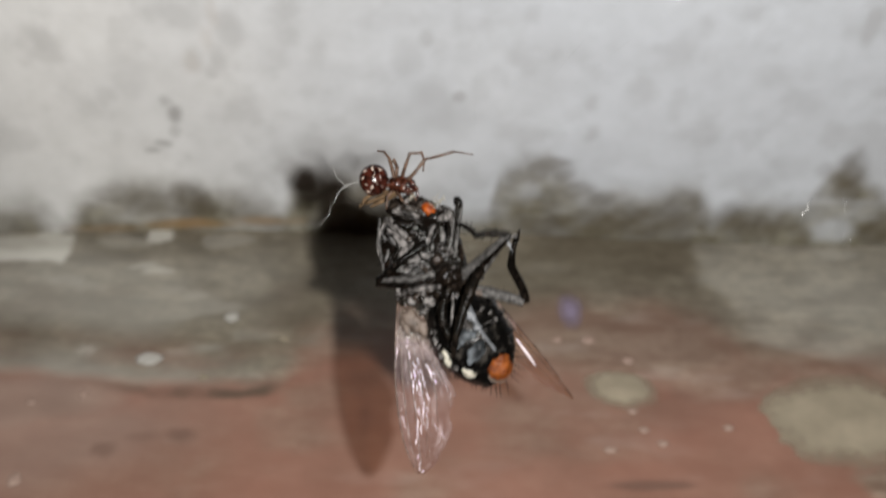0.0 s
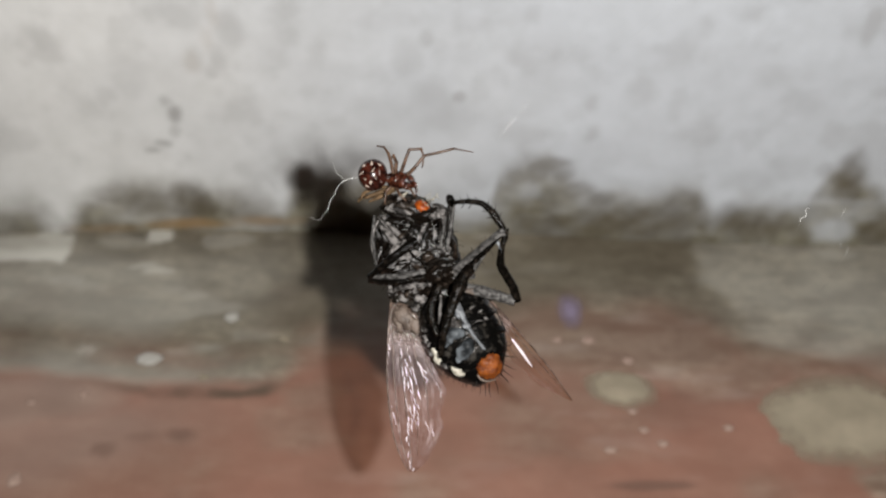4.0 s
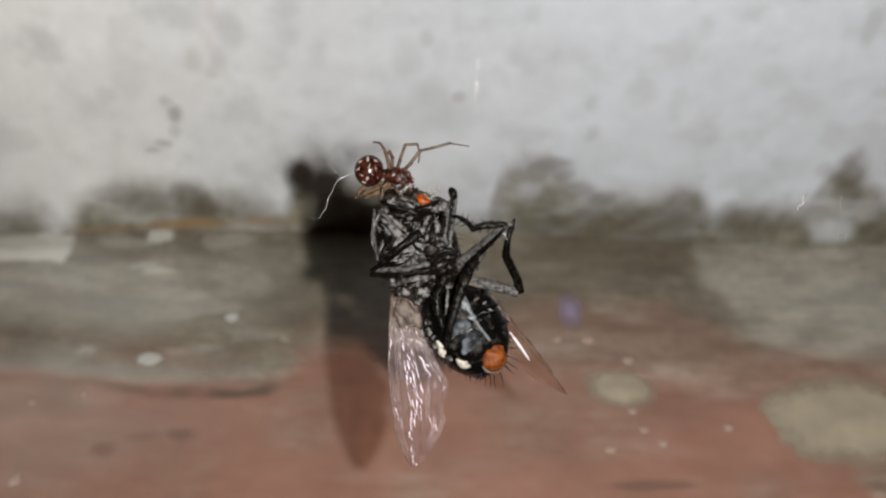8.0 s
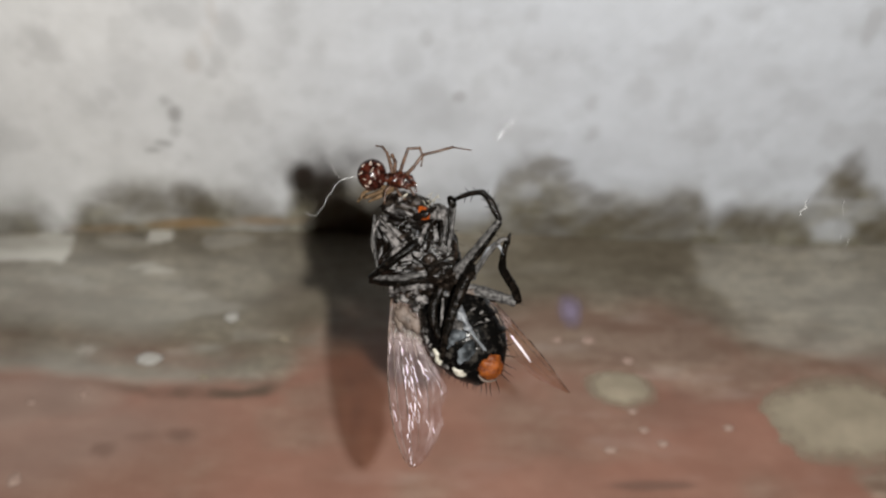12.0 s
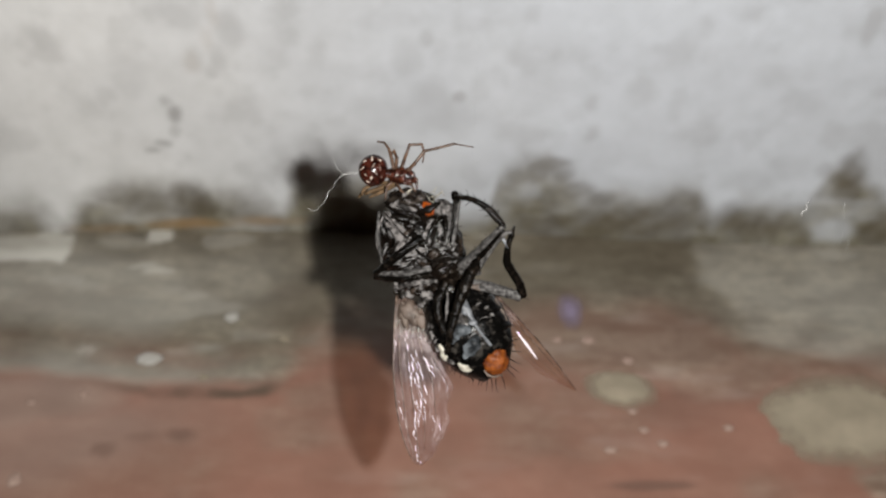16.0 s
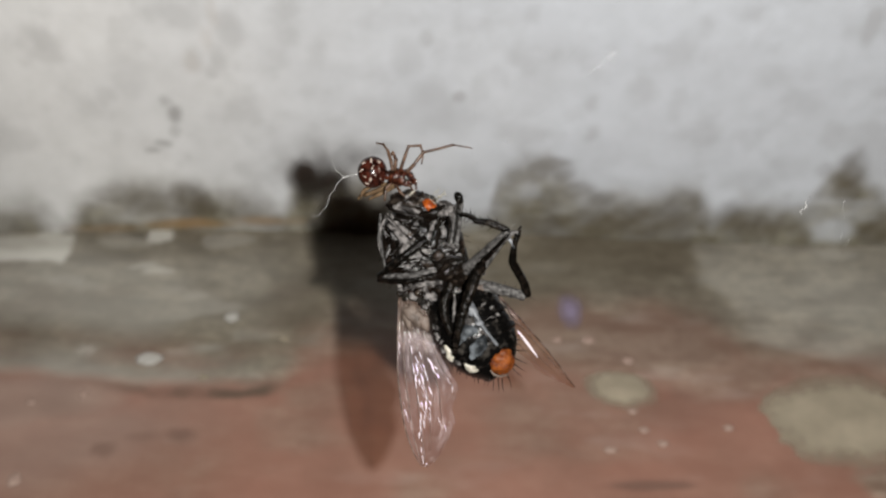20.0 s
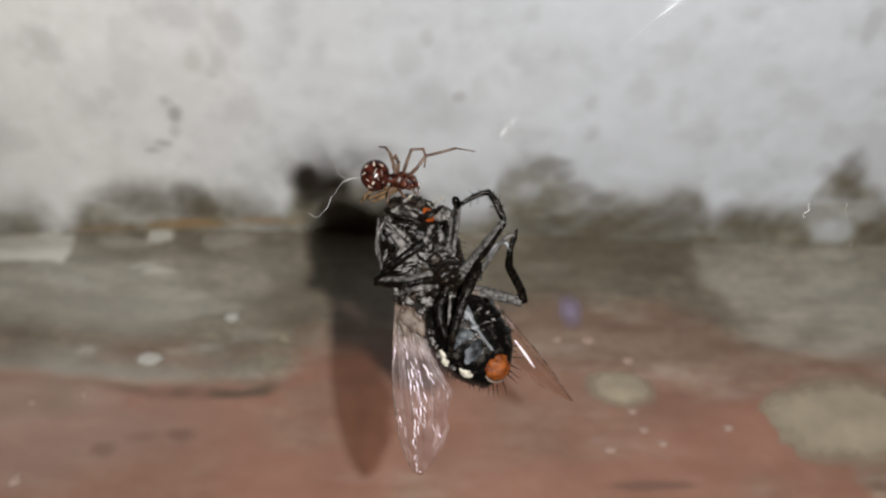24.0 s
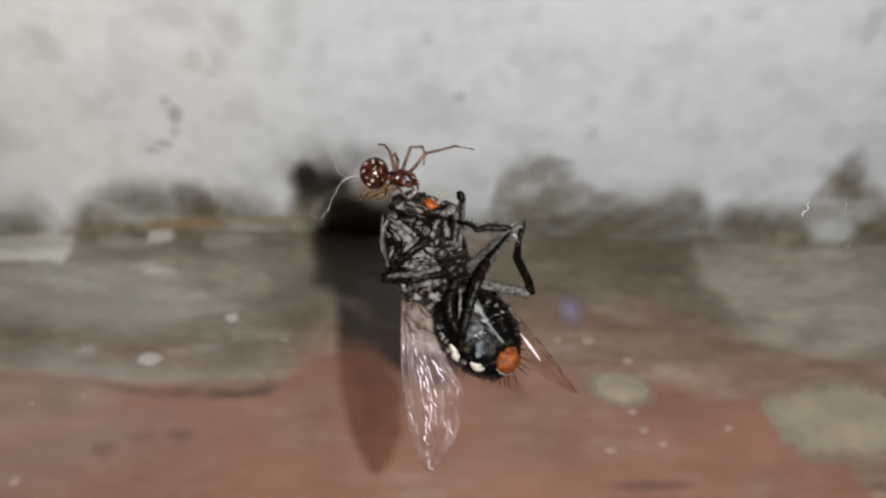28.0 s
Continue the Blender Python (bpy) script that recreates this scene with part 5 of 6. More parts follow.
# ---- what moves ----
def motions():
    sway = [
        (0, 0.35, 0.04, -1.1, 2.4, 1.1), (0.1, 0.42, 0.76, -3.8, 4.7, 2.7), (0.2, 0.61, 0.37, -2.4, 4.6, 2.9), (0.3, 0.35, 0.21, -2.1, 2.2, 1.8),
        (0.4, 0.64, 0.75, -4.0, 5.4, 3.9), (0.5, 0.29, 0.26, -2.6, 1.5, 2.0), (0.6, 0.62, 0.26, -1.4, 3.1, 3.0), (0.7, 0.30, 0.82, -2.5, 2.0, 2.6),
        (0.8, 0.63, 0.21, 0.9, 1.8, 2.4), (0.9, 0.35, 0.51, 0.7, 0.3, 1.8), (1, 0.71, 0.55, 1.9, 2.2, 2.9), (1.1, 0.37, 0.28, 2.0, -0.6, 1.3),
        (1.2, 0.67, 0.63, 0.4, 2.5, 3.1), (1.3, 0.35, 0.62, -0.4, 0.6, 2.0), (1.4, 0.60, 0.21, 0.6, 1.2, 2.3), (1.5, 0.33, 0.55, -1.4, 0.7, 2.1),
        (1.6, 0.59, 0.40, -1.0, 1.5, 2.6), (1.7, 0.46, 0.39, -1.3, 0.2, 2.0), (1.8, 0.19, 0.51, -2.2, -1.6, 1.2), (1.9, 0.39, 0.26, -1.5, -1.4, 1.4),
        (2, 0.10, 0.39, -2.4, -3.3, 0.5), (2.1, -0.01, 0.36, -2.5, -3.9, 0.1), (2.2, -0.42, 0.45, -3.1, -6.1, -1.2), (2.3, 0.25, 0.38, -2.5, -1.8, 1.0),
        (2.4, -0.41, 0.20, -2.3, -6.3, -1.5), (2.5, 0.21, 0.26, -2.2, -1.9, 0.7), (2.6, -0.25, 0.33, -2.8, -4.2, -0.7), (2.7, 0.04, 0.12, -1.8, -2.4, 0.0),
        (2.8, -0.25, 0.35, -2.8, -3.1, -0.5), (2.9, 0.05, 0.22, -2.2, -1.0, 0.4), (3, -0.30, 0.15, -2.1, -3.0, -0.9), (3.1, 0.03, 0.28, -2.3, -0.7, 0.5),
        (3.2, -0.23, 0.27, -2.3, -2.6, -0.5), (3.3, -0.11, 0.17, -1.7, -2.3, -0.2), (3.4, -0.14, 0.37, -2.4, -2.1, 0.1), (3.5, -0.05, 0.17, -1.5, -2.4, 0.0),
        (3.7, 0.03, 0.06, -1.0, -2.2, 0.1), (3.9, -0.03, 0.26, -1.7, -2.1, 0.3), (4.1, -0.03, 0.08, -1.0, -2.7, -0.0), (4.3, 0.04, 0.23, -1.4, -1.8, 0.5),
        (4.5, -0.12, 0.13, -1.1, -3.2, -0.2), (4.7, 0.07, 0.18, -1.2, -1.9, 0.6), (4.9, -0.12, 0.18, -1.2, -3.2, -0.1), (5.1, 0.01, 0.14, -1.0, -2.6, 0.3),
        (5.3, -0.07, 0.23, -1.3, -2.9, 0.2), (5.5, -0.09, 0.18, -1.1, -3.2, 0.1), (5.6, -0.07, 0.19, -0.7, -2.4, 0.1), (5.7, -0.11, 0.24, -0.5, -1.9, 0.0),
        (5.8, -0.07, 0.25, -0.0, -0.8, 0.2), (5.9, 0.63, 0.56, -0.3, 5.3, 3.1), (6, -0.38, 0.55, -0.5, -0.7, -0.4), (6.1, 0.44, 0.10, 1.5, 2.2, 1.3),
        (6.2, 0.19, 0.91, -1.8, 1.9, 1.5), (6.3, 0.25, 0.31, 0.1, -0.6, 0.3), (6.4, -0.44, -0.06, 0.8, -7.3, -3.1), (6.5, 0.52, 0.28, 0.0, -1.2, 0.5),
        (6.6, -0.35, 0.36, -1.4, -5.1, -1.9), (6.7, 0.27, -0.16, 0.2, -1.2, -0.3), (6.8, -0.26, 0.46, -2.9, -1.3, -0.6), (6.9, 0.16, -0.03, -1.5, 1.5, 0.4),
        (7, -0.43, 0.11, -3.0, -0.5, -0.9), (7.1, 0.18, 0.29, -3.3, 3.5, 1.4), (7.2, -0.41, 0.08, -3.1, -1.4, -1.1), (7.3, 0.08, 0.06, -2.8, 1.3, 0.5),
        (7.4, -0.18, 0.31, -3.9, -0.0, 0.0), (7.5, 0.05, -0.03, -2.7, -0.0, 0.1), (7.6, -0.23, 0.20, -3.4, -0.8, -0.5), (7.7, -0.02, 0.26, -3.2, 1.1, 0.3),
        (7.8, -0.00, 0.16, -2.5, 1.3, 0.1), (7.9, 0.78, 0.49, -2.9, 7.8, 3.3), (8, 0.01, 0.55, -3.3, 3.3, 0.7), (8.1, 0.67, 0.25, -1.5, 6.0, 2.5),
        (8.2, -0.11, 0.62, -3.0, 1.3, 0.5), (8.3, 0.38, 0.15, -0.7, 2.4, 1.4), (8.4, -0.07, 0.33, -1.4, -0.7, 0.2), (8.5, 0.51, 0.42, -1.0, 2.6, 2.4),
        (8.6, 0.00, 0.36, -1.2, -0.7, 0.5), (8.7, 0.31, 0.36, -1.2, 1.5, 1.5), (8.8, 0.16, 0.49, -1.8, 1.0, 1.2), (8.9, 0.18, 0.24, -1.1, 0.7, 0.8),
        (9, 0.27, 0.40, -1.7, 1.8, 1.3), (9.1, 0.20, 0.42, -2.0, 1.7, 1.2), (9.2, 0.20, 0.33, -1.8, 1.8, 1.1), (9.3, 0.16, 0.38, -2.3, 2.0, 1.1),
        (9.4, 0.27, 0.30, -2.1, 2.7, 1.4), (9.5, 0.07, 0.25, -2.2, 1.6, 0.7), (9.6, 0.28, 0.30, -1.8, 3.0, 1.6), (9.7, 0.05, 0.29, -1.4, 1.4, 0.8),
        (9.8, 0.25, 0.33, -0.8, 2.7, 1.7), (9.9, 0.14, 0.44, -0.8, 2.3, 1.5), (10, 0.48, 0.04, 1.4, 3.2, 2.1), (10.1, -0.78, 0.45, -0.2, -4.2, -1.6),
        (10.2, -0.03, 0.72, 0.0, 1.0, 1.4), (10.3, -0.17, 0.19, 2.5, -1.8, -0.1), (10.4, 0.22, -0.06, 4.4, -0.4, 0.8), (10.5, -0.05, 0.49, 2.9, -1.0, 0.7),
        (10.6, 0.24, 0.00, 4.6, -0.4, 0.9), (10.7, -0.10, 0.08, 3.8, -2.3, -0.2), (10.8, 0.23, 0.40, 2.6, 0.9, 1.5), (10.9, -0.06, 0.06, 3.4, -1.9, -0.1),
        (11, 0.10, 0.05, 3.3, -0.8, 0.4), (11.1, 0.10, 0.29, 2.3, 0.1, 0.8), (11.2, 0.03, -0.03, 3.2, -1.1, 0.0), (11.3, 0.12, 0.12, 2.7, 0.2, 0.6),
        (11.4, 0.01, 0.24, 2.0, -0.0, 0.4), (11.5, 0.06, -0.06, 3.0, -0.3, 0.1), (11.6, -0.01, 0.14, 2.4, -0.4, 0.2), (11.7, 0.17, 0.20, 2.5, 0.7, 0.9),
        (11.8, -0.08, 0.05, 3.0, -1.5, -0.3), (11.9, 0.14, 0.25, 2.7, 0.3, 0.7), (12, -0.00, 0.20, 2.9, -0.9, 0.1), (12.1, 0.09, -0.01, 3.8, -1.1, 0.1),
        (12.2, 0.07, 0.21, 3.1, -0.7, 0.4), (12.3, 0.11, 0.13, 3.5, -0.8, 0.4), (12.4, 0.02, 0.06, 3.7, -1.7, 0.0), (12.5, 0.11, 0.24, 3.2, -0.7, 0.7),
        (12.7, 0.04, 0.34, 2.5, -0.8, 0.5), (12.9, 0.18, 0.12, 3.1, -0.5, 0.5), (13.1, 0.09, 0.32, 2.1, -0.6, 0.5), (13.3, 0.19, 0.13, 2.5, -0.5, 0.4),
        (13.5, 0.24, 0.25, 1.8, 0.1, 0.7), (13.7, 0.16, 0.17, 1.8, -0.6, 0.2), (13.9, 0.34, 0.18, 1.6, 0.6, 0.8), (14.1, 0.22, 0.20, 1.1, -0.2, 0.3),
        (14.3, 0.36, 0.11, 1.3, 0.4, 0.5), (14.5, 0.36, 0.15, 0.8, 0.5, 0.5), (14.6, 0.16, 0.28, -0.3, 0.1, 0.0), (14.7, 0.33, 0.05, 0.1, 1.0, 0.2),
        (14.8, 0.09, 0.18, -1.1, 0.3, -0.4), (14.9, 0.22, 0.11, -1.4, 1.5, -0.1), (15, 0.61, 0.66, -3.6, 6.1, 2.2), (15.1, 0.37, 1.15, -5.0, 5.7, 2.3),
        (15.2, 0.18, -0.09, -0.1, 0.7, -0.4), (15.3, 0.02, -0.11, 0.4, -0.7, -0.9), (15.4, 0.29, 0.55, -1.1, 2.7, 1.2), (15.5, 0.02, -0.03, 1.3, -1.0, -0.6),
        (15.6, 0.19, -0.01, 1.7, -0.5, -0.1), (15.7, 0.17, 0.55, -0.0, 0.3, 0.7), (15.8, 0.21, -0.12, 2.7, -2.1, -0.4), (15.9, 0.19, 0.14, 2.1, -2.2, -0.1),
        (16, 0.28, 0.44, 1.5, -1.5, 0.6), (16.1, 0.16, -0.06, 3.0, -3.6, -0.6), (16.2, 0.28, 0.30, 1.6, -1.7, 0.4), (16.3, 0.26, 0.27, 1.6, -1.8, 0.3),
        (16.4, 0.18, -0.08, 2.6, -3.2, -0.6), (16.5, 0.22, 0.30, 1.1, -1.7, 0.2), (16.6, 0.22, 0.20, 1.2, -1.7, 0.1), (16.7, 0.18, 0.00, 1.6, -2.1, -0.4),
        (16.8, 0.17, 0.32, 0.2, -0.8, 0.2), (16.9, 0.23, 0.09, 0.8, -0.8, -0.0), (17, 0.09, -0.02, 0.9, -1.6, -0.6), (17.1, 0.25, 0.22, 0.2, 0.4, 0.3),
        (17.2, 0.14, 0.05, 0.8, -0.7, -0.5), (17.3, 0.16, -0.01, 1.0, -0.4, -0.5), (17.4, 0.25, 0.31, 0.0, 1.2, 0.3), (17.5, 0.91, 0.45, 0.0, 6.2, 2.8),
        (17.6, -0.45, 0.41, -0.9, -3.1, -2.0), (17.7, 0.00, 0.26, -0.1, -1.0, -0.7), (17.8, -0.02, 0.43, -0.8, -1.0, -0.5), (17.9, 0.13, 0.02, 0.6, -1.6, -0.7),
        (18, -0.01, 0.24, -0.4, -2.2, -0.8), (18.1, 0.11, 0.37, -0.8, -0.8, -0.1), (18.2, 0.03, 0.09, 0.2, -1.9, -0.9), (18.3, -0.05, 0.40, -1.0, -1.3, -0.7),
        (18.4, 0.19, 0.31, -0.5, 0.3, -0.0), (18.5, -0.16, 0.10, -0.0, -2.3, -1.6), (18.6, 0.20, 0.31, -0.5, 0.1, -0.1), (18.7, -0.04, 0.28, -0.4, -2.2, -1.1),
        (18.8, 0.18, 0.08, 0.5, -1.8, -0.7), (18.9, -0.00, 0.36, -0.6, -2.7, -1.0), (19, 0.22, 0.13, 0.5, -2.5, -0.7), (19.1, -0.02, 0.19, 0.3, -3.8, -1.4),
        (19.2, 0.30, 0.25, 0.5, -1.5, -0.2), (19.3, -0.01, 0.23, 0.7, -3.5, -1.3), (19.4, 0.18, 0.20, 1.1, -2.3, -0.6), (19.5, 0.02, 0.35, 0.7, -2.8, -0.9),
        (19.6, 0.21, 0.11, 1.8, -1.8, -0.4), (19.7, 0.57, 0.76, -0.1, 3.0, 2.2), (19.8, 0.48, 0.63, 0.4, 2.6, 2.0), (19.9, 0.31, -0.04, 2.8, 0.1, 0.5),
        (20, 0.42, 0.36, 1.6, 2.5, 1.8), (20.1, 0.22, 0.44, 0.7, 1.8, 1.3), (20.2, 0.39, -0.01, 2.0, 2.1, 1.1), (20.3, 0.19, 0.50, -0.4, 2.7, 1.3),
        (20.4, 0.37, 0.24, 0.3, 3.5, 1.5), (20.5, 0.13, 0.05, 0.4, 1.8, 0.3), (20.6, 0.40, 0.45, -0.9, 4.3, 1.9), (20.7, 0.19, 0.21, -0.2, 1.8, 0.7),
        (20.8, 0.38, 0.13, 0.2, 2.4, 1.1), (20.9, 0.27, 0.37, -0.8, 2.0, 1.0), (21, 0.39, 0.08, 0.3, 1.5, 0.9), (21.1, 0.28, 0.25, -0.0, 0.9, 0.7),
        (21.2, 0.45, 0.40, -0.1, 2.1, 1.5), (21.3, 0.27, 0.19, 0.9, -0.0, 0.5), (21.4, 0.42, 0.38, 0.7, 1.1, 1.3), (21.5, 0.17, 0.26, 1.2, -1.1, 0.2),
        (21.7, 0.24, 0.13, 1.3, -0.6, 0.3), (21.9, 0.10, 0.33, 0.1, -0.4, 0.3), (22.1, 0.29, 0.09, 0.6, 0.6, 0.6), (22.3, 0.09, 0.27, -0.7, 0.3, 0.3),
        (22.5, 0.23, 0.09, -0.4, 1.2, 0.6), (22.7, 0.17, 0.17, -1.2, 1.5, 0.6), (22.9, 0.13, 0.11, -1.4, 1.6, 0.5), (23.1, 0.22, 0.07, -1.7, 2.6, 0.9),
        (23.3, 0.12, 0.12, -2.4, 2.6, 0.7), (23.5, 0.18, 0.05, -2.5, 3.2, 0.9), (23.6, 0.36, 0.13, -2.6, 4.2, 1.6), (23.7, 0.17, 0.14, -2.7, 2.6, 0.8),
        (23.8, 0.29, -0.09, -1.7, 2.3, 0.8), (23.9, -0.04, -0.00, -2.1, -0.1, -0.3), (24, 0.26, 0.04, -2.0, 1.6, 0.7), (24.1, -0.38, 0.42, -3.4, -2.0, -0.9),
        (24.2, 0.33, 0.03, -1.2, 1.0, 0.8), (24.3, 0.09, -0.25, 0.0, -1.9, -0.5), (24.4, 0.14, -0.08, -0.2, -1.6, -0.1), (24.5, 0.33, -0.00, 0.1, -0.7, 0.6),
        (24.6, -0.08, -0.23, 0.4, -3.8, -1.2), (24.7, 0.32, -0.05, -0.1, -0.5, 0.5), (24.8, -0.08, -0.05, -0.6, -2.9, -0.8), (24.9, 0.34, -0.31, 0.4, -0.8, 0.2),
        (25, -0.04, 0.07, -1.4, -2.0, -0.4), (25.1, 0.31, -0.13, -0.5, -0.1, 0.5), (25.2, -0.07, -0.13, -0.9, -2.4, -0.8), (25.3, 0.23, 0.04, -1.3, 0.2, 0.5),
        (25.4, 0.05, -0.13, -0.9, -1.3, -0.4), (25.5, 0.14, -0.18, -0.8, -0.7, -0.1), (25.6, 0.12, -0.00, -1.3, -0.3, 0.1), (25.7, 0.11, -0.16, -0.7, -0.9, -0.2),
        (25.8, 0.15, -0.14, -0.7, -0.6, -0.0), (25.9, 0.04, -0.09, -0.9, -1.2, -0.3), (26, 0.20, -0.17, -0.5, -0.4, 0.1), (26.1, 0.03, -0.11, -0.8, -1.5, -0.4),
        (26.2, 0.21, -0.06, -0.8, -0.4, 0.2), (26.3, 0.01, -0.16, -0.6, -2.2, -0.7), (26.4, 0.19, -0.08, -0.8, -0.9, 0.0), (26.5, 0.10, -0.02, -1.0, -1.6, -0.3),
        (26.6, 0.17, -0.21, -1.0, -1.5, -0.2), (26.7, 0.14, -0.09, -2.1, -1.3, -0.0), (26.8, 0.93, 0.75, -5.3, 6.4, 4.3), (26.9, 0.53, 0.94, -7.0, 4.5, 3.4),
        (27, 0.76, 0.57, -6.2, 5.0, 3.6), (27.1, 0.27, 0.66, -6.4, 3.1, 2.2), (27.2, 0.76, 0.32, -4.5, 6.2, 3.4), (27.3, 0.29, 0.48, -5.0, 4.5, 2.1),
        (27.4, 0.70, 0.40, -4.0, 7.8, 3.5), (27.5, 0.29, 0.35, -3.7, 6.0, 2.0), (27.6, 0.57, 0.46, -3.9, 7.6, 3.1), (27.7, 0.33, 0.42, -3.8, 5.4, 2.1),
        (27.8, 0.52, 0.37, -3.5, 6.0, 2.6), (27.9, 0.35, 0.52, -4.0, 4.7, 2.2), (28, 0.57, 0.31, -3.1, 5.0, 2.5),
    ]
    walk(fly, [(s, HANG @ pose(x * MM, y * MM, 0, rx, ry, rz)) for s, x, y, rx, ry, rz in sway])
    perch = [
        (0, 0.16, -0.12, -0.0, 0.0, 1.1), (0.1, 0.05, 0.39, -0.0, 0.0, 1.3), (0.2, 0.18, 0.15, -0.0, 0.0, 1.5), (0.3, 0.04, 0.11, -0.0, 0.0, 0.9),
        (0.4, 0.07, 0.49, -0.0, 0.0, 1.5), (0.5, -0.05, 0.24, -0.0, 0.0, 0.7), (0.6, 0.17, 0.23, -0.0, 0.0, 1.5), (0.7, -0.04, 0.64, -0.0, 0.0, 1.1),
        (0.8, 0.29, 0.22, -0.0, 0.0, 1.8), (0.9, 0.15, 0.46, -0.0, 0.0, 1.5), (1, 0.38, 0.47, -0.0, 0.0, 2.4), (1.1, 0.24, 0.31, -0.0, 0.0, 1.6),
        (1.2, 0.32, 0.50, -0.0, 0.0, 2.1), (1.3, 0.15, 0.52, -0.0, 0.0, 1.4), (1.4, 0.34, 0.21, -0.0, 0.0, 1.7), (1.5, 0.13, 0.46, -0.0, 0.0, 1.2),
        (1.6, 0.30, 0.34, -0.0, 0.0, 1.6), (1.7, 0.25, 0.35, -0.0, 0.0, 1.3), (1.8, 0.09, 0.47, -0.0, 0.0, 0.7), (1.9, 0.25, 0.29, -0.0, 0.0, 1.0),
        (2, 0.09, 0.41, -0.0, 0.0, 0.3), (2.1, 0.06, 0.38, -0.0, 0.0, 0.1), (2.2, -0.15, 0.45, -0.0, 0.0, -0.6), (2.3, 0.23, 0.31, -0.0, 0.0, 0.7),
        (2.4, -0.06, 0.23, -0.0, 0.0, -0.6), (2.5, 0.27, 0.19, -0.0, 0.0, 0.6), (2.6, 0.00, 0.27, -0.0, 0.0, -0.4), (2.7, 0.18, 0.10, -0.0, 0.0, 0.1),
        (2.8, -0.02, 0.27, -0.0, 0.0, -0.5), (2.9, 0.14, 0.15, -0.0, 0.0, -0.1), (3, -0.04, 0.12, -0.0, 0.0, -0.9), (3.1, 0.11, 0.19, -0.0, 0.0, -0.2),
        (3.2, -0.02, 0.21, -0.0, 0.0, -0.7), (3.3, 0.07, 0.14, -0.0, 0.0, -0.4), (3.4, 0.02, 0.28, -0.0, 0.0, -0.4), (3.5, 0.10, 0.14, -0.0, 0.0, -0.3),
        (3.7, 0.16, 0.06, -0.0, 0.0, -0.2), (3.9, 0.09, 0.20, -0.0, 0.0, -0.3), (4.1, 0.12, 0.08, -0.0, 0.0, -0.4), (4.3, 0.13, 0.17, -0.0, 0.0, -0.2),
        (4.5, 0.06, 0.11, -0.0, 0.0, -0.6), (4.7, 0.14, 0.13, -0.0, 0.0, -0.2), (4.9, 0.04, 0.14, -0.0, 0.0, -0.6), (5.1, 0.11, 0.10, -0.0, 0.0, -0.4),
        (5.3, 0.05, 0.17, -0.0, 0.0, -0.6), (5.5, 0.04, 0.14, -0.0, 0.0, -0.7), (5.6, 0.03, 0.17, -0.0, 0.0, -0.8), (5.7, -0.03, 0.23, -0.0, 0.0, -1.1),
        (5.8, -0.03, 0.25, -0.0, 0.0, -1.2), (5.9, 0.26, 0.42, -0.0, 0.0, -0.0), (6, -0.29, 0.53, -0.0, 0.0, -2.2), (6.1, 0.27, 0.17, -0.0, 0.0, -0.8),
        (6.2, 0.07, 0.74, -0.0, 0.0, -1.2), (6.3, 0.26, 0.35, -0.0, 0.0, -1.3), (6.4, 0.02, 0.18, -0.0, 0.0, -2.8), (6.5, 0.52, 0.33, -0.0, 0.0, -1.0),
        (6.6, -0.00, 0.44, -0.0, 0.0, -2.3), (6.7, 0.34, 0.02, -0.0, 0.0, -0.7), (6.8, -0.10, 0.45, -0.0, 0.0, -1.2), (6.9, 0.13, 0.06, -0.0, 0.0, -0.1),
        (7, -0.26, 0.18, -0.0, 0.0, -0.7), (7.1, 0.05, 0.23, -0.0, 0.0, 0.5), (7.2, -0.20, 0.14, -0.0, 0.0, -0.7), (7.3, 0.08, 0.07, -0.0, 0.0, 0.3),
        (7.4, -0.07, 0.26, -0.0, 0.0, -0.1), (7.5, 0.12, 0.00, -0.0, 0.0, 0.3), (7.6, -0.08, 0.18, -0.0, 0.0, -0.1), (7.7, -0.00, 0.21, -0.0, 0.0, 0.4),
        (7.8, -0.00, 0.14, -0.0, 0.0, 0.5), (7.9, 0.32, 0.29, -0.0, 0.0, 2.1), (8, -0.11, 0.40, -0.0, 0.0, 0.7), (8.1, 0.30, 0.16, -0.0, 0.0, 2.1),
        (8.2, -0.15, 0.50, -0.0, 0.0, 0.7), (8.3, 0.20, 0.16, -0.0, 0.0, 1.8), (8.4, -0.04, 0.34, -0.0, 0.0, 1.0), (8.5, 0.26, 0.36, -0.0, 0.0, 2.3),
        (8.6, -0.01, 0.36, -0.0, 0.0, 1.3), (8.7, 0.13, 0.33, -0.0, 0.0, 1.9), (8.8, 0.01, 0.42, -0.0, 0.0, 1.7), (8.9, 0.04, 0.25, -0.0, 0.0, 1.7),
        (9, 0.04, 0.33, -0.0, 0.0, 1.9), (9.1, -0.00, 0.34, -0.0, 0.0, 1.7), (9.2, 0.01, 0.27, -0.0, 0.0, 1.6), (9.3, -0.02, 0.29, -0.0, 0.0, 1.5),
        (9.4, 0.04, 0.22, -0.0, 0.0, 1.6), (9.5, -0.06, 0.19, -0.0, 0.0, 1.2), (9.6, 0.05, 0.22, -0.0, 0.0, 1.4), (9.7, -0.06, 0.25, -0.0, 0.0, 0.8),
        (9.8, 0.04, 0.27, -0.0, 0.0, 1.0), (9.9, -0.02, 0.37, -0.0, 0.0, 0.7), (10, 0.22, 0.09, -0.0, 0.0, 1.1), (10.1, -0.48, 0.48, -0.0, 0.0, -1.3),
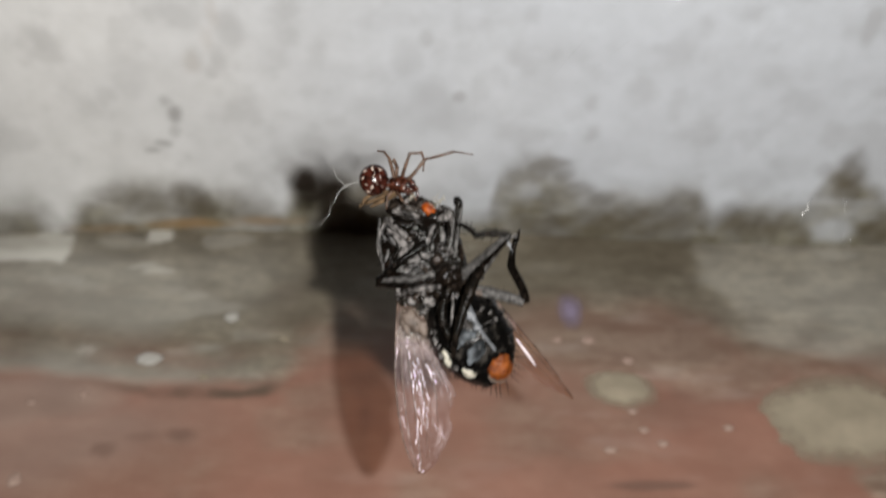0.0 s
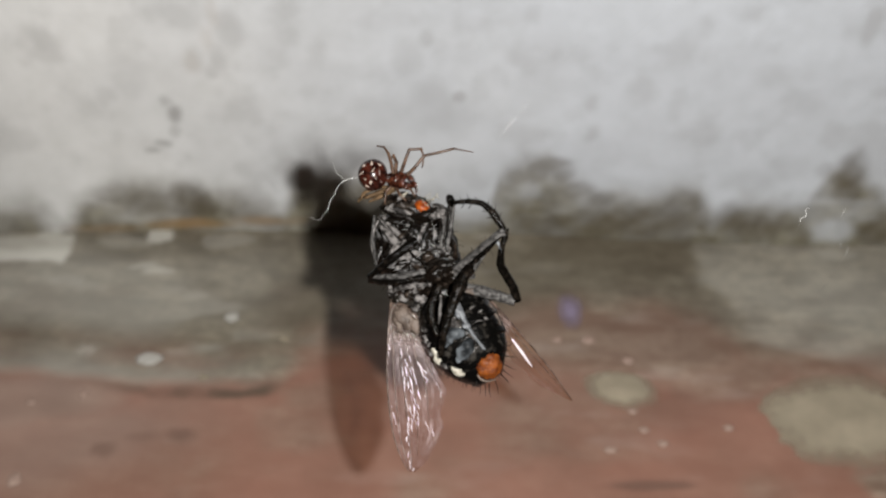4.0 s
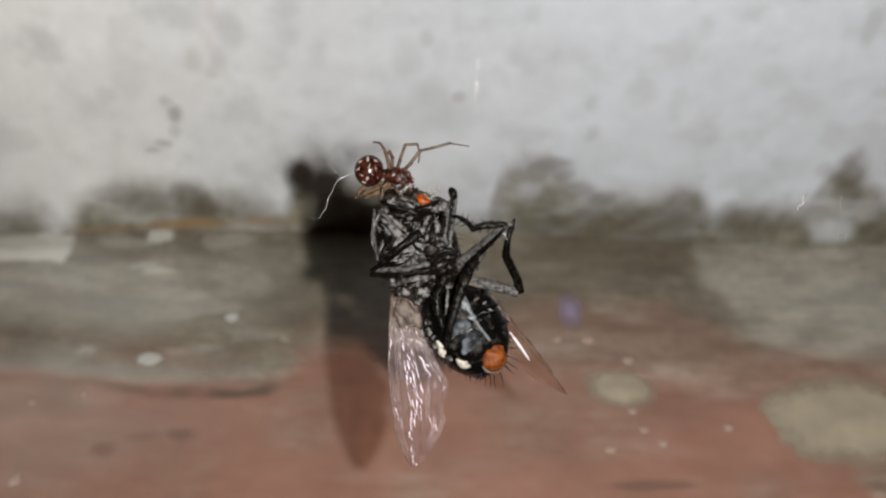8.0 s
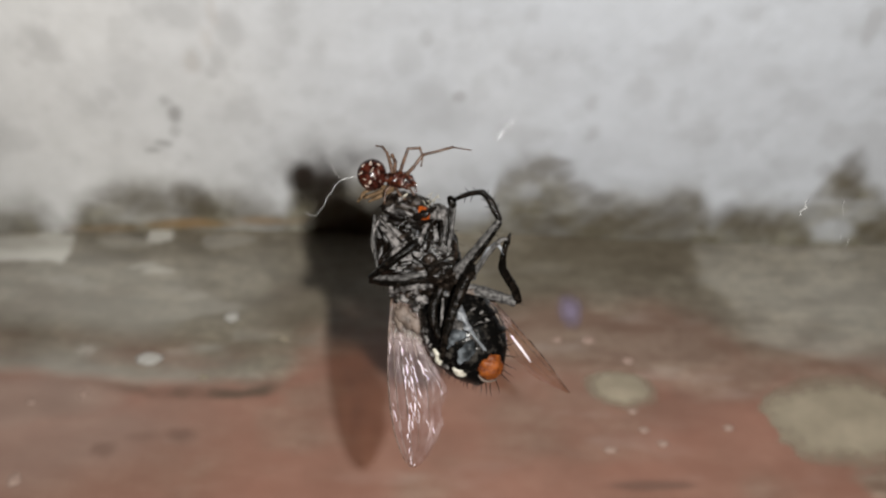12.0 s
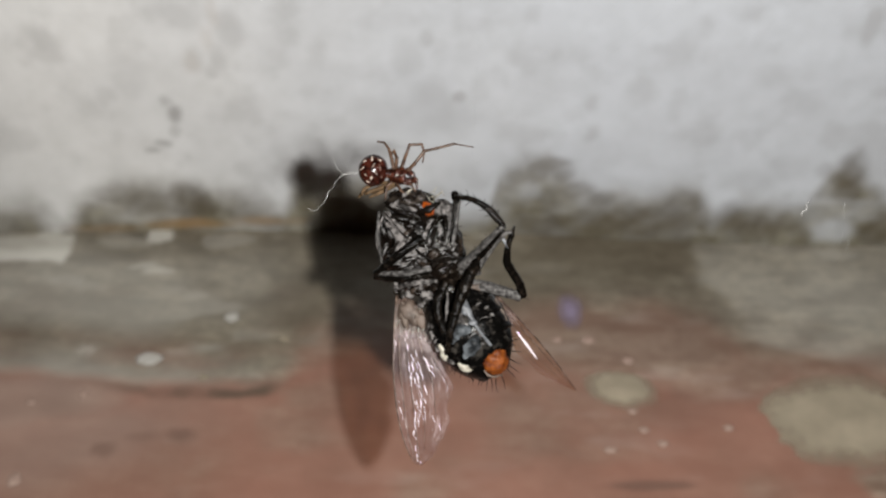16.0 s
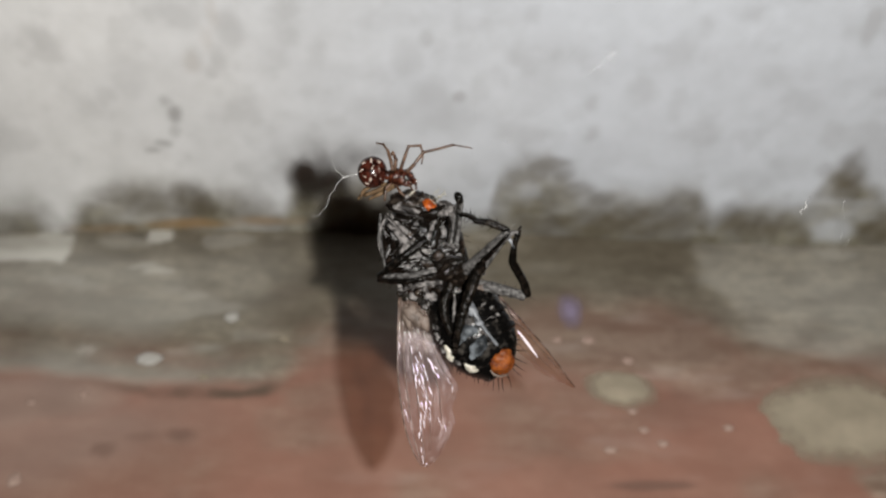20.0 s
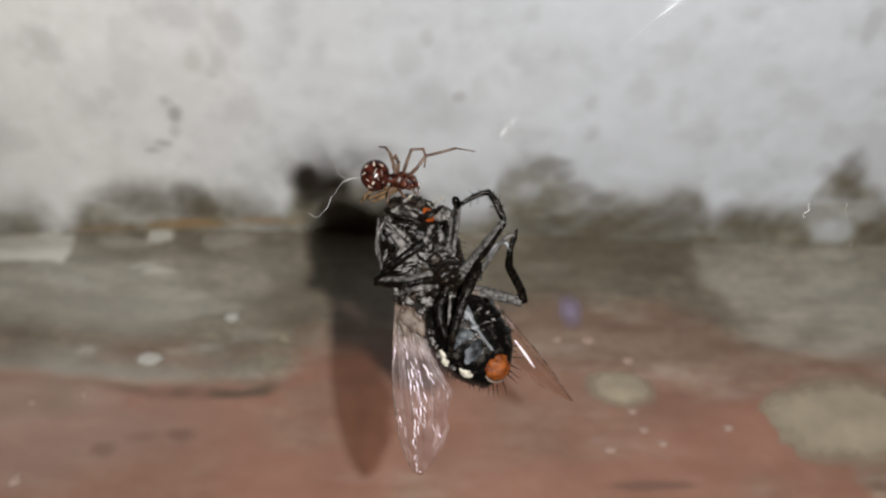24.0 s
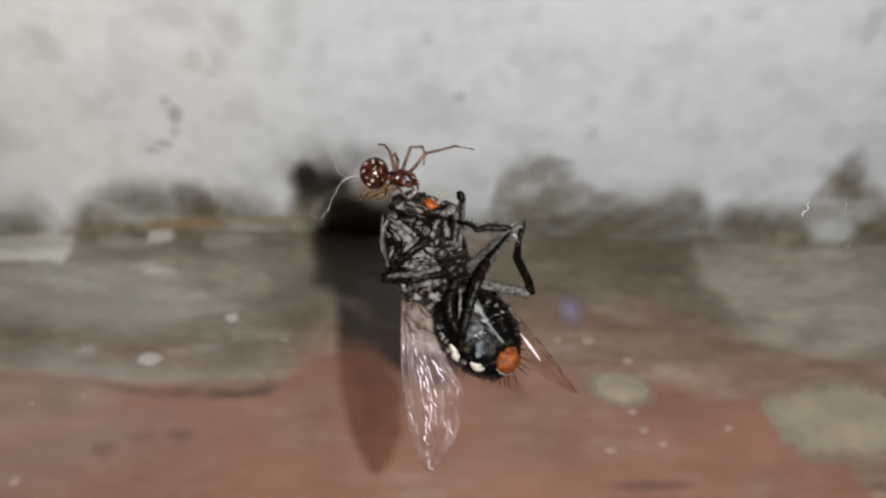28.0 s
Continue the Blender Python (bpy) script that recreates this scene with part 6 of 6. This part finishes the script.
        (10.2, -0.12, 0.58, -0.0, 0.0, 0.2), (10.3, -0.09, 0.25, -0.0, 0.0, -0.2), (10.4, 0.17, 0.04, -0.0, 0.0, 0.5), (10.5, -0.05, 0.43, -0.0, 0.0, 0.0),
        (10.6, 0.18, 0.06, -0.0, 0.0, 0.6), (10.7, -0.01, 0.12, -0.0, 0.0, 0.0), (10.8, 0.10, 0.28, -0.0, 0.0, 0.8), (10.9, 0.01, 0.06, -0.0, 0.0, 0.3),
        (11, 0.09, 0.02, -0.0, 0.0, 0.7), (11.1, 0.05, 0.17, -0.0, 0.0, 0.7), (11.2, 0.08, -0.03, -0.0, 0.0, 0.6), (11.3, 0.10, 0.05, -0.0, 0.0, 0.8),
        (11.4, 0.03, 0.14, -0.0, 0.0, 0.6), (11.5, 0.11, -0.07, -0.0, 0.0, 0.7), (11.6, 0.05, 0.08, -0.0, 0.0, 0.6), (11.7, 0.13, 0.12, -0.0, 0.0, 0.9),
        (11.8, 0.03, 0.06, -0.0, 0.0, 0.4), (11.9, 0.11, 0.18, -0.0, 0.0, 0.9), (12, 0.05, 0.17, -0.0, 0.0, 0.6), (12.1, 0.14, 0.02, -0.0, 0.0, 0.7),
        (12.2, 0.10, 0.17, -0.0, 0.0, 0.7), (12.3, 0.14, 0.10, -0.0, 0.0, 0.7), (12.4, 0.12, 0.07, -0.0, 0.0, 0.5), (12.5, 0.14, 0.17, -0.0, 0.0, 0.7),
        (12.7, 0.07, 0.25, -0.0, 0.0, 0.5), (12.9, 0.17, 0.09, -0.0, 0.0, 0.6), (13.1, 0.08, 0.23, -0.0, 0.0, 0.3), (13.3, 0.15, 0.10, -0.0, 0.0, 0.4),
        (13.5, 0.14, 0.18, -0.0, 0.0, 0.4), (13.7, 0.10, 0.13, -0.0, 0.0, 0.1), (13.9, 0.18, 0.12, -0.0, 0.0, 0.3), (14.1, 0.10, 0.15, -0.0, 0.0, -0.0),
        (14.3, 0.17, 0.08, -0.0, 0.0, 0.1), (14.5, 0.15, 0.11, -0.0, 0.0, -0.0), (14.6, 0.03, 0.20, -0.0, 0.0, -0.5), (14.7, 0.16, 0.02, -0.0, 0.0, -0.3),
        (14.8, 0.01, 0.12, -0.0, 0.0, -0.8), (14.9, 0.09, 0.06, -0.0, 0.0, -0.7), (15, 0.20, 0.37, -0.0, 0.0, -0.0), (15.1, -0.02, 0.73, -0.0, 0.0, -0.5),
        (15.2, 0.08, -0.06, -0.0, 0.0, -1.1), (15.3, -0.01, -0.04, -0.0, 0.0, -1.5), (15.4, 0.00, 0.37, -0.0, 0.0, -1.0), (15.5, -0.06, 0.03, -0.0, 0.0, -1.7),
        (15.6, 0.06, 0.05, -0.0, 0.0, -1.2), (15.7, -0.02, 0.44, -0.0, 0.0, -0.9), (15.8, 0.14, 0.01, -0.0, 0.0, -0.7), (15.9, 0.11, 0.20, -0.0, 0.0, -0.5),
        (16, 0.13, 0.41, -0.0, 0.0, -0.1), (16.1, 0.14, 0.07, -0.0, 0.0, -0.4), (16.2, 0.14, 0.28, -0.0, 0.0, -0.1), (16.3, 0.12, 0.25, -0.0, 0.0, -0.1),
        (16.4, 0.13, 0.01, -0.0, 0.0, -0.3), (16.5, 0.08, 0.24, -0.0, 0.0, -0.1), (16.6, 0.07, 0.17, -0.0, 0.0, -0.4), (16.7, 0.07, 0.04, -0.0, 0.0, -0.8),
        (16.8, -0.01, 0.25, -0.0, 0.0, -1.1), (16.9, 0.04, 0.08, -0.0, 0.0, -1.3), (17, -0.03, 0.01, -0.0, 0.0, -1.8), (17.1, 0.01, 0.16, -0.0, 0.0, -1.4),
        (17.2, -0.02, 0.06, -0.0, 0.0, -1.6), (17.3, -0.00, 0.02, -0.0, 0.0, -1.5), (17.4, -0.02, 0.23, -0.0, 0.0, -1.2), (17.5, 0.30, 0.26, -0.0, 0.0, 0.2),
        (17.6, -0.37, 0.37, -0.0, 0.0, -2.4), (17.7, -0.09, 0.23, -0.0, 0.0, -1.5), (17.8, -0.11, 0.34, -0.0, 0.0, -1.5), (17.9, 0.06, 0.06, -0.0, 0.0, -1.2),
        (18, -0.03, 0.22, -0.0, 0.0, -1.4), (18.1, 0.01, 0.29, -0.0, 0.0, -1.2), (18.2, 0.02, 0.10, -0.0, 0.0, -1.4), (18.3, -0.08, 0.31, -0.0, 0.0, -1.5),
        (18.4, 0.05, 0.22, -0.0, 0.0, -1.1), (18.5, -0.10, 0.11, -0.0, 0.0, -1.8), (18.6, 0.06, 0.23, -0.0, 0.0, -1.0), (18.7, -0.05, 0.23, -0.0, 0.0, -1.4),
        (18.8, 0.11, 0.10, -0.0, 0.0, -1.0), (18.9, -0.02, 0.30, -0.0, 0.0, -1.2), (19, 0.15, 0.14, -0.0, 0.0, -0.8), (19.1, 0.01, 0.20, -0.0, 0.0, -1.2),
        (19.2, 0.15, 0.22, -0.0, 0.0, -0.6), (19.3, -0.01, 0.23, -0.0, 0.0, -1.2), (19.4, 0.08, 0.20, -0.0, 0.0, -0.8), (19.5, -0.03, 0.32, -0.0, 0.0, -1.1),
        (19.6, 0.08, 0.15, -0.0, 0.0, -0.6), (19.7, 0.15, 0.55, -0.0, 0.0, 0.3), (19.8, 0.11, 0.48, -0.0, 0.0, 0.3), (19.9, 0.11, 0.06, -0.0, 0.0, -0.0),
        (20, 0.08, 0.32, -0.0, 0.0, 0.4), (20.1, -0.05, 0.39, -0.0, 0.0, -0.1), (20.2, 0.09, 0.06, -0.0, 0.0, 0.1), (20.3, -0.12, 0.41, -0.0, 0.0, -0.3),
        (20.4, -0.00, 0.21, -0.0, 0.0, -0.1), (20.5, -0.11, 0.09, -0.0, 0.0, -0.6), (20.6, -0.02, 0.34, -0.0, 0.0, -0.2), (20.7, -0.08, 0.21, -0.0, 0.0, -0.7),
        (20.8, 0.05, 0.15, -0.0, 0.0, -0.4), (20.9, -0.03, 0.33, -0.0, 0.0, -0.7), (21, 0.10, 0.14, -0.0, 0.0, -0.6), (21.1, 0.04, 0.26, -0.0, 0.0, -0.8),
        (21.2, 0.13, 0.34, -0.0, 0.0, -0.5), (21.3, 0.10, 0.22, -0.0, 0.0, -0.9), (21.4, 0.17, 0.33, -0.0, 0.0, -0.6), (21.5, 0.09, 0.28, -0.0, 0.0, -1.1),
        (21.7, 0.14, 0.19, -0.0, 0.0, -0.9), (21.9, 0.02, 0.33, -0.0, 0.0, -1.0), (22.1, 0.15, 0.16, -0.0, 0.0, -0.5), (22.3, 0.01, 0.30, -0.0, 0.0, -0.7),
        (22.5, 0.10, 0.17, -0.0, 0.0, -0.3), (22.7, 0.05, 0.24, -0.0, 0.0, -0.2), (22.9, 0.03, 0.20, -0.0, 0.0, -0.2), (23.1, 0.07, 0.17, -0.0, 0.0, 0.1),
        (23.3, 0.00, 0.22, -0.0, 0.0, 0.1), (23.5, 0.03, 0.17, -0.0, 0.0, 0.4), (23.6, 0.15, 0.19, -0.0, 0.0, 0.7), (23.7, 0.08, 0.21, -0.0, 0.0, 0.3),
        (23.8, 0.21, 0.04, -0.0, 0.0, 0.5), (23.9, 0.06, 0.12, -0.0, 0.0, -0.2), (24, 0.24, 0.12, -0.0, 0.0, 0.4), (24.1, -0.15, 0.45, -0.0, 0.0, -0.8),
        (24.2, 0.28, 0.14, -0.0, 0.0, 0.6), (24.3, 0.20, 0.00, -0.0, 0.0, 0.1), (24.4, 0.20, 0.13, -0.0, 0.0, 0.2), (24.5, 0.28, 0.19, -0.0, 0.0, 0.6),
        (24.6, 0.11, 0.07, -0.0, 0.0, -0.2), (24.7, 0.28, 0.15, -0.0, 0.0, 0.5), (24.8, 0.06, 0.18, -0.0, 0.0, -0.3), (24.9, 0.32, -0.04, -0.0, 0.0, 0.4),
        (25, 0.05, 0.25, -0.0, 0.0, -0.3), (25.1, 0.25, 0.07, -0.0, 0.0, 0.4), (25.2, 0.04, 0.10, -0.0, 0.0, -0.4), (25.3, 0.15, 0.18, -0.0, 0.0, 0.2),
        (25.4, 0.07, 0.07, -0.0, 0.0, -0.2), (25.5, 0.12, 0.02, -0.0, 0.0, 0.0), (25.6, 0.08, 0.13, -0.0, 0.0, 0.1), (25.7, 0.12, 0.02, -0.0, 0.0, 0.1),
        (25.8, 0.14, 0.03, -0.0, 0.0, 0.3), (25.9, 0.09, 0.07, -0.0, 0.0, 0.1), (26, 0.19, -0.00, -0.0, 0.0, 0.5), (26.1, 0.08, 0.07, -0.0, 0.0, 0.1),
        (26.2, 0.16, 0.10, -0.0, 0.0, 0.3), (26.3, 0.06, 0.07, -0.0, 0.0, -0.2), (26.4, 0.13, 0.13, -0.0, 0.0, 0.1), (26.5, 0.05, 0.19, -0.0, 0.0, -0.2),
        (26.6, 0.14, 0.00, -0.0, 0.0, -0.2), (26.7, 0.13, 0.02, -0.0, 0.0, -0.5), (26.8, 0.41, 0.44, -0.0, 0.0, 1.0), (26.9, 0.19, 0.55, -0.0, 0.0, 0.1),
        (27, 0.39, 0.22, -0.0, 0.0, 0.3), (27.1, 0.07, 0.35, -0.0, 0.0, -0.5), (27.2, 0.34, 0.10, -0.0, 0.0, 0.5), (27.3, 0.02, 0.27, -0.0, 0.0, -0.3),
        (27.4, 0.19, 0.20, -0.0, 0.0, 0.6), (27.5, -0.06, 0.23, -0.0, 0.0, -0.1), (27.6, 0.09, 0.30, -0.0, 0.0, 0.4), (27.7, -0.01, 0.31, -0.0, 0.0, -0.1),
        (27.8, 0.11, 0.28, -0.0, 0.0, 0.2), (27.9, 0.02, 0.41, -0.0, 0.0, -0.1), (28, 0.19, 0.26, -0.0, 0.0, 0.2),
    ]
    walk(spider, [(s, PERCH @ pose(x * MM, y * MM, 0, rx, ry, rz)) for s, x, y, rx, ry, rz in perch])
    pull = PERCH.inverted() @ HANG
    for line in (stray, tuft, wisp):
        walk(line, [(s, PERCH @ pose(x * MM, y * MM, 0, rx, ry, rz) @ pull) for s, x, y, rx, ry, rz in perch])
    # the loose curl also drifts about its root
    drift = [(0, 5), (1, 7), (2, 6), (3, 7), (3.5, 7), (5.5, 5), (6, 5), (7, 8), (8, 9), (9, 6), (10, 2), (11, 0), (12, 0), (14.5, 4), (15, 20), (15.5, 5), (16, 0), (17, 0), (17.5, 5), (18, 8),
             (19, 4), (21, 4), (23.5, 3), (25, -3), (26, -2), (27, 8), (28, 6)]
    root = Matrix.Translation(Vector((-4.15, 4.7, 0.87)) * MM)
    at_perch = {s: PERCH @ pose(x * MM, y * MM, 0, rx, ry, rz) @ pull for s, x, y, rx, ry, rz in perch}
    walk(curl, [(s, m @ root @ pose(0, 0, 0, 0, 0, float(np.interp(s, [d[0] for d in drift], [d[1] for d in drift]))) @ root.inverted()) for s, m in at_perch.items()])
    # each thread tips towards and away from the lens, and its glint runs along it
    tips = {
        "anchor": [(0, -8), (1.5, -8), (2, 1.5), (2.5, 1.5), (3, 1.2), (3.5, 2.4), (5.5, 2), (6, -6), (6.6, -4), (7, 0.8), (7.5, -6), (9.5, -6), (10, 2), (10.5, 2), (11, 1.5), (12, 1.4), (12.5, 1.6), (14.5, 3),
                   (15, -7), (16, -6), (17, 3), (17.5, -5), (18, 1.8), (18.5, 2.2), (19, 0.6), (19.5, 2), (20, -7), (23.5, -7), (24, 1.8), (25, 1.8), (26, 2.2), (26.6, 2), (27, -8), (28, -8)],
        "lower": [(0, 11), (0.5, 14), (1, 18), (2, 18), (7, 18), (8.5, 9), (9, 6.3), (9.5, 9), (10, 18), (19, 18), (20, 6.5), (21, 5.9), (21.5, 6.5), (23.5, 5.4), (24, 10), (25, 18), (28, 18)],
        "upper": [(0, -4), (2, -5), (7, -5), (8, 2.6), (8.5, -3), (14.5, -4), (15, -0.6), (15.5, -2), (16, 0.6), (16.5, -3), (26, -4), (27, 2.2), (27.5, -3), (28, -4)],
    }
    for line, base, key in ((anchor, ANCHOR, "anchor"), (lower, LOWER, "lower"), (upper, UPPER, "upper")):
        walk(line, [(s, base @ pose(0, 0, 0, 0, -tip - TIP0[key], 0)) for s, tip in tips[key]])
    swing = [
        (0, -2.7, -19, 181, 139, 52), (0.5, -1.1, -24, 177, 128, 49), (1, 0.8, -20, 177, 141, 57), (1.5, -4.5, -24, 168, 136, 55), (2, -1.2, -15, 136, 181, 53), (2.5, -3.9, -13, 125, 182, 8),
        (3, -4.0, -7, 128, 182, 23), (3.5, -3.9, -8, 129, 177, 21), (5.5, -6.3, -7, 127, 176, 0), (6, -5.8, -6, 176, 138, 45), (6.5, -2.2, -14, 127, 179, 19), (7, -5.1, -13, 133, 171, 34),
        (7.5, -4.7, -14, 137, 166, 35), (8, -4.7, -19, 187, 136, 46), (8.5, -3.3, -18, 169, 138, 46), (9, -2.0, -19, 166, 132, 54), (9.5, -2.4, -19, 168, 127, 41), (10, -1.5, -18, 134, 152, 35),
        (10.5, 6.8, -2, 117, 199, 0), (11, 8.4, 1, 120, 199, 14), (11.5, 7.7, 10, 125, 197, 25), (12, 6.5, 2, 121, 194, 23), (12.5, 5.7, -6, 118, 191, 0), (14.5, 5.2, -12, 167, 137, 49),
        (15, 1.2, -23, 190, 181, 22), (15.5, 0.0, -13, 133, 167, 34), (16, 0.6, -14, 135, 166, 33), (16.5, 1.5, -12, 135, 167, 29), (17, -1.0, -13, 138, 166, 30), (17.5, 3.9, -23, 182, 165, 65),
        (18, 5.6, -4, 120, 197, 0), (18.5, 6.2, 3, 126, 197, 19), (19, 6.0, -2, 125, 196, 14), (19.5, 8.3, -0, 121, 201, 27), (20, -0.3, -20, 162, 152, 61), (20.5, -0.4, -20, 160, 147, 55),
        (21, -2.2, -22, 161, 143, 50), (21.5, -1.9, -18, 146, 156, 52), (23.5, -2.2, -23, 159, 148, 55), (24, 6.4, -6, 118, 204, 0), (24.5, 12.4, 10, 126, 210, 6), (25, 11.3, 7, 125, 210, 0),
        (25.5, 12.4, 2, 124, 210, 0), (26, 11.0, 3, 123, 209, 0), (27, -4.8, -31, 185, 169, 29), (27.5, -3.5, -23, 181, 144, 56), (28, -0.6, -27, 180, 140, 58),
    ]
    hip = Matrix.Translation(HIP * MM)
    across = (S1 - HIP).cross(Vector((0, 0, 1))).normalized()
    bend = lambda lift, lower: hip @ pose(0, 0, 0, 0, 0, lift) @ Matrix.Rotation(radians(-lower), 4, across) @ hip.inverted()
    walk(femur, [(s, bend(lift, lower)) for s, lift, lower, a, b_, tilt in swing])
    knee = lambda lift, lower, a: Matrix.Translation(bend(lift, lower) @ (S1 * MM)) @ pose(0, 0, 0, 0, 0, a)
    walk(shin, [(s, knee(lift, lower, a)) for s, lift, lower, a, b_, tilt in swing])
    walk(tarsus, [(s, knee(lift, lower, a) @ pose(LB * MM, 0, 0, 0, 0, b_ - a) @ pose(0, 0, 0, 0, tilt, 0)) for s, lift, lower, a, b_, tilt in swing])
    peek = [(0, 0), (9.5, 0), (10, 0.6), (10.5, 1), (12.5, 1), (14.5, 0.8), (15, 0), (15.5, 1), (17, 1), (17.5, 0.3), (19, 0.2), (19.5, 0.6), (20, 0.2), (20.5, 0.5), (23.5, 0.5), (24, 1), (26.5, 1), (27, 0), (28, 0)]
    walk(eye, [(s, pose(0, -0.30 * k * MM, 0)) for s, k in peek])
    walk(feeler, [(s, pose(-0.1 * k * MM, 0.10 * k * MM, 0.12 * k * MM)) for s, k in peek])


motions()
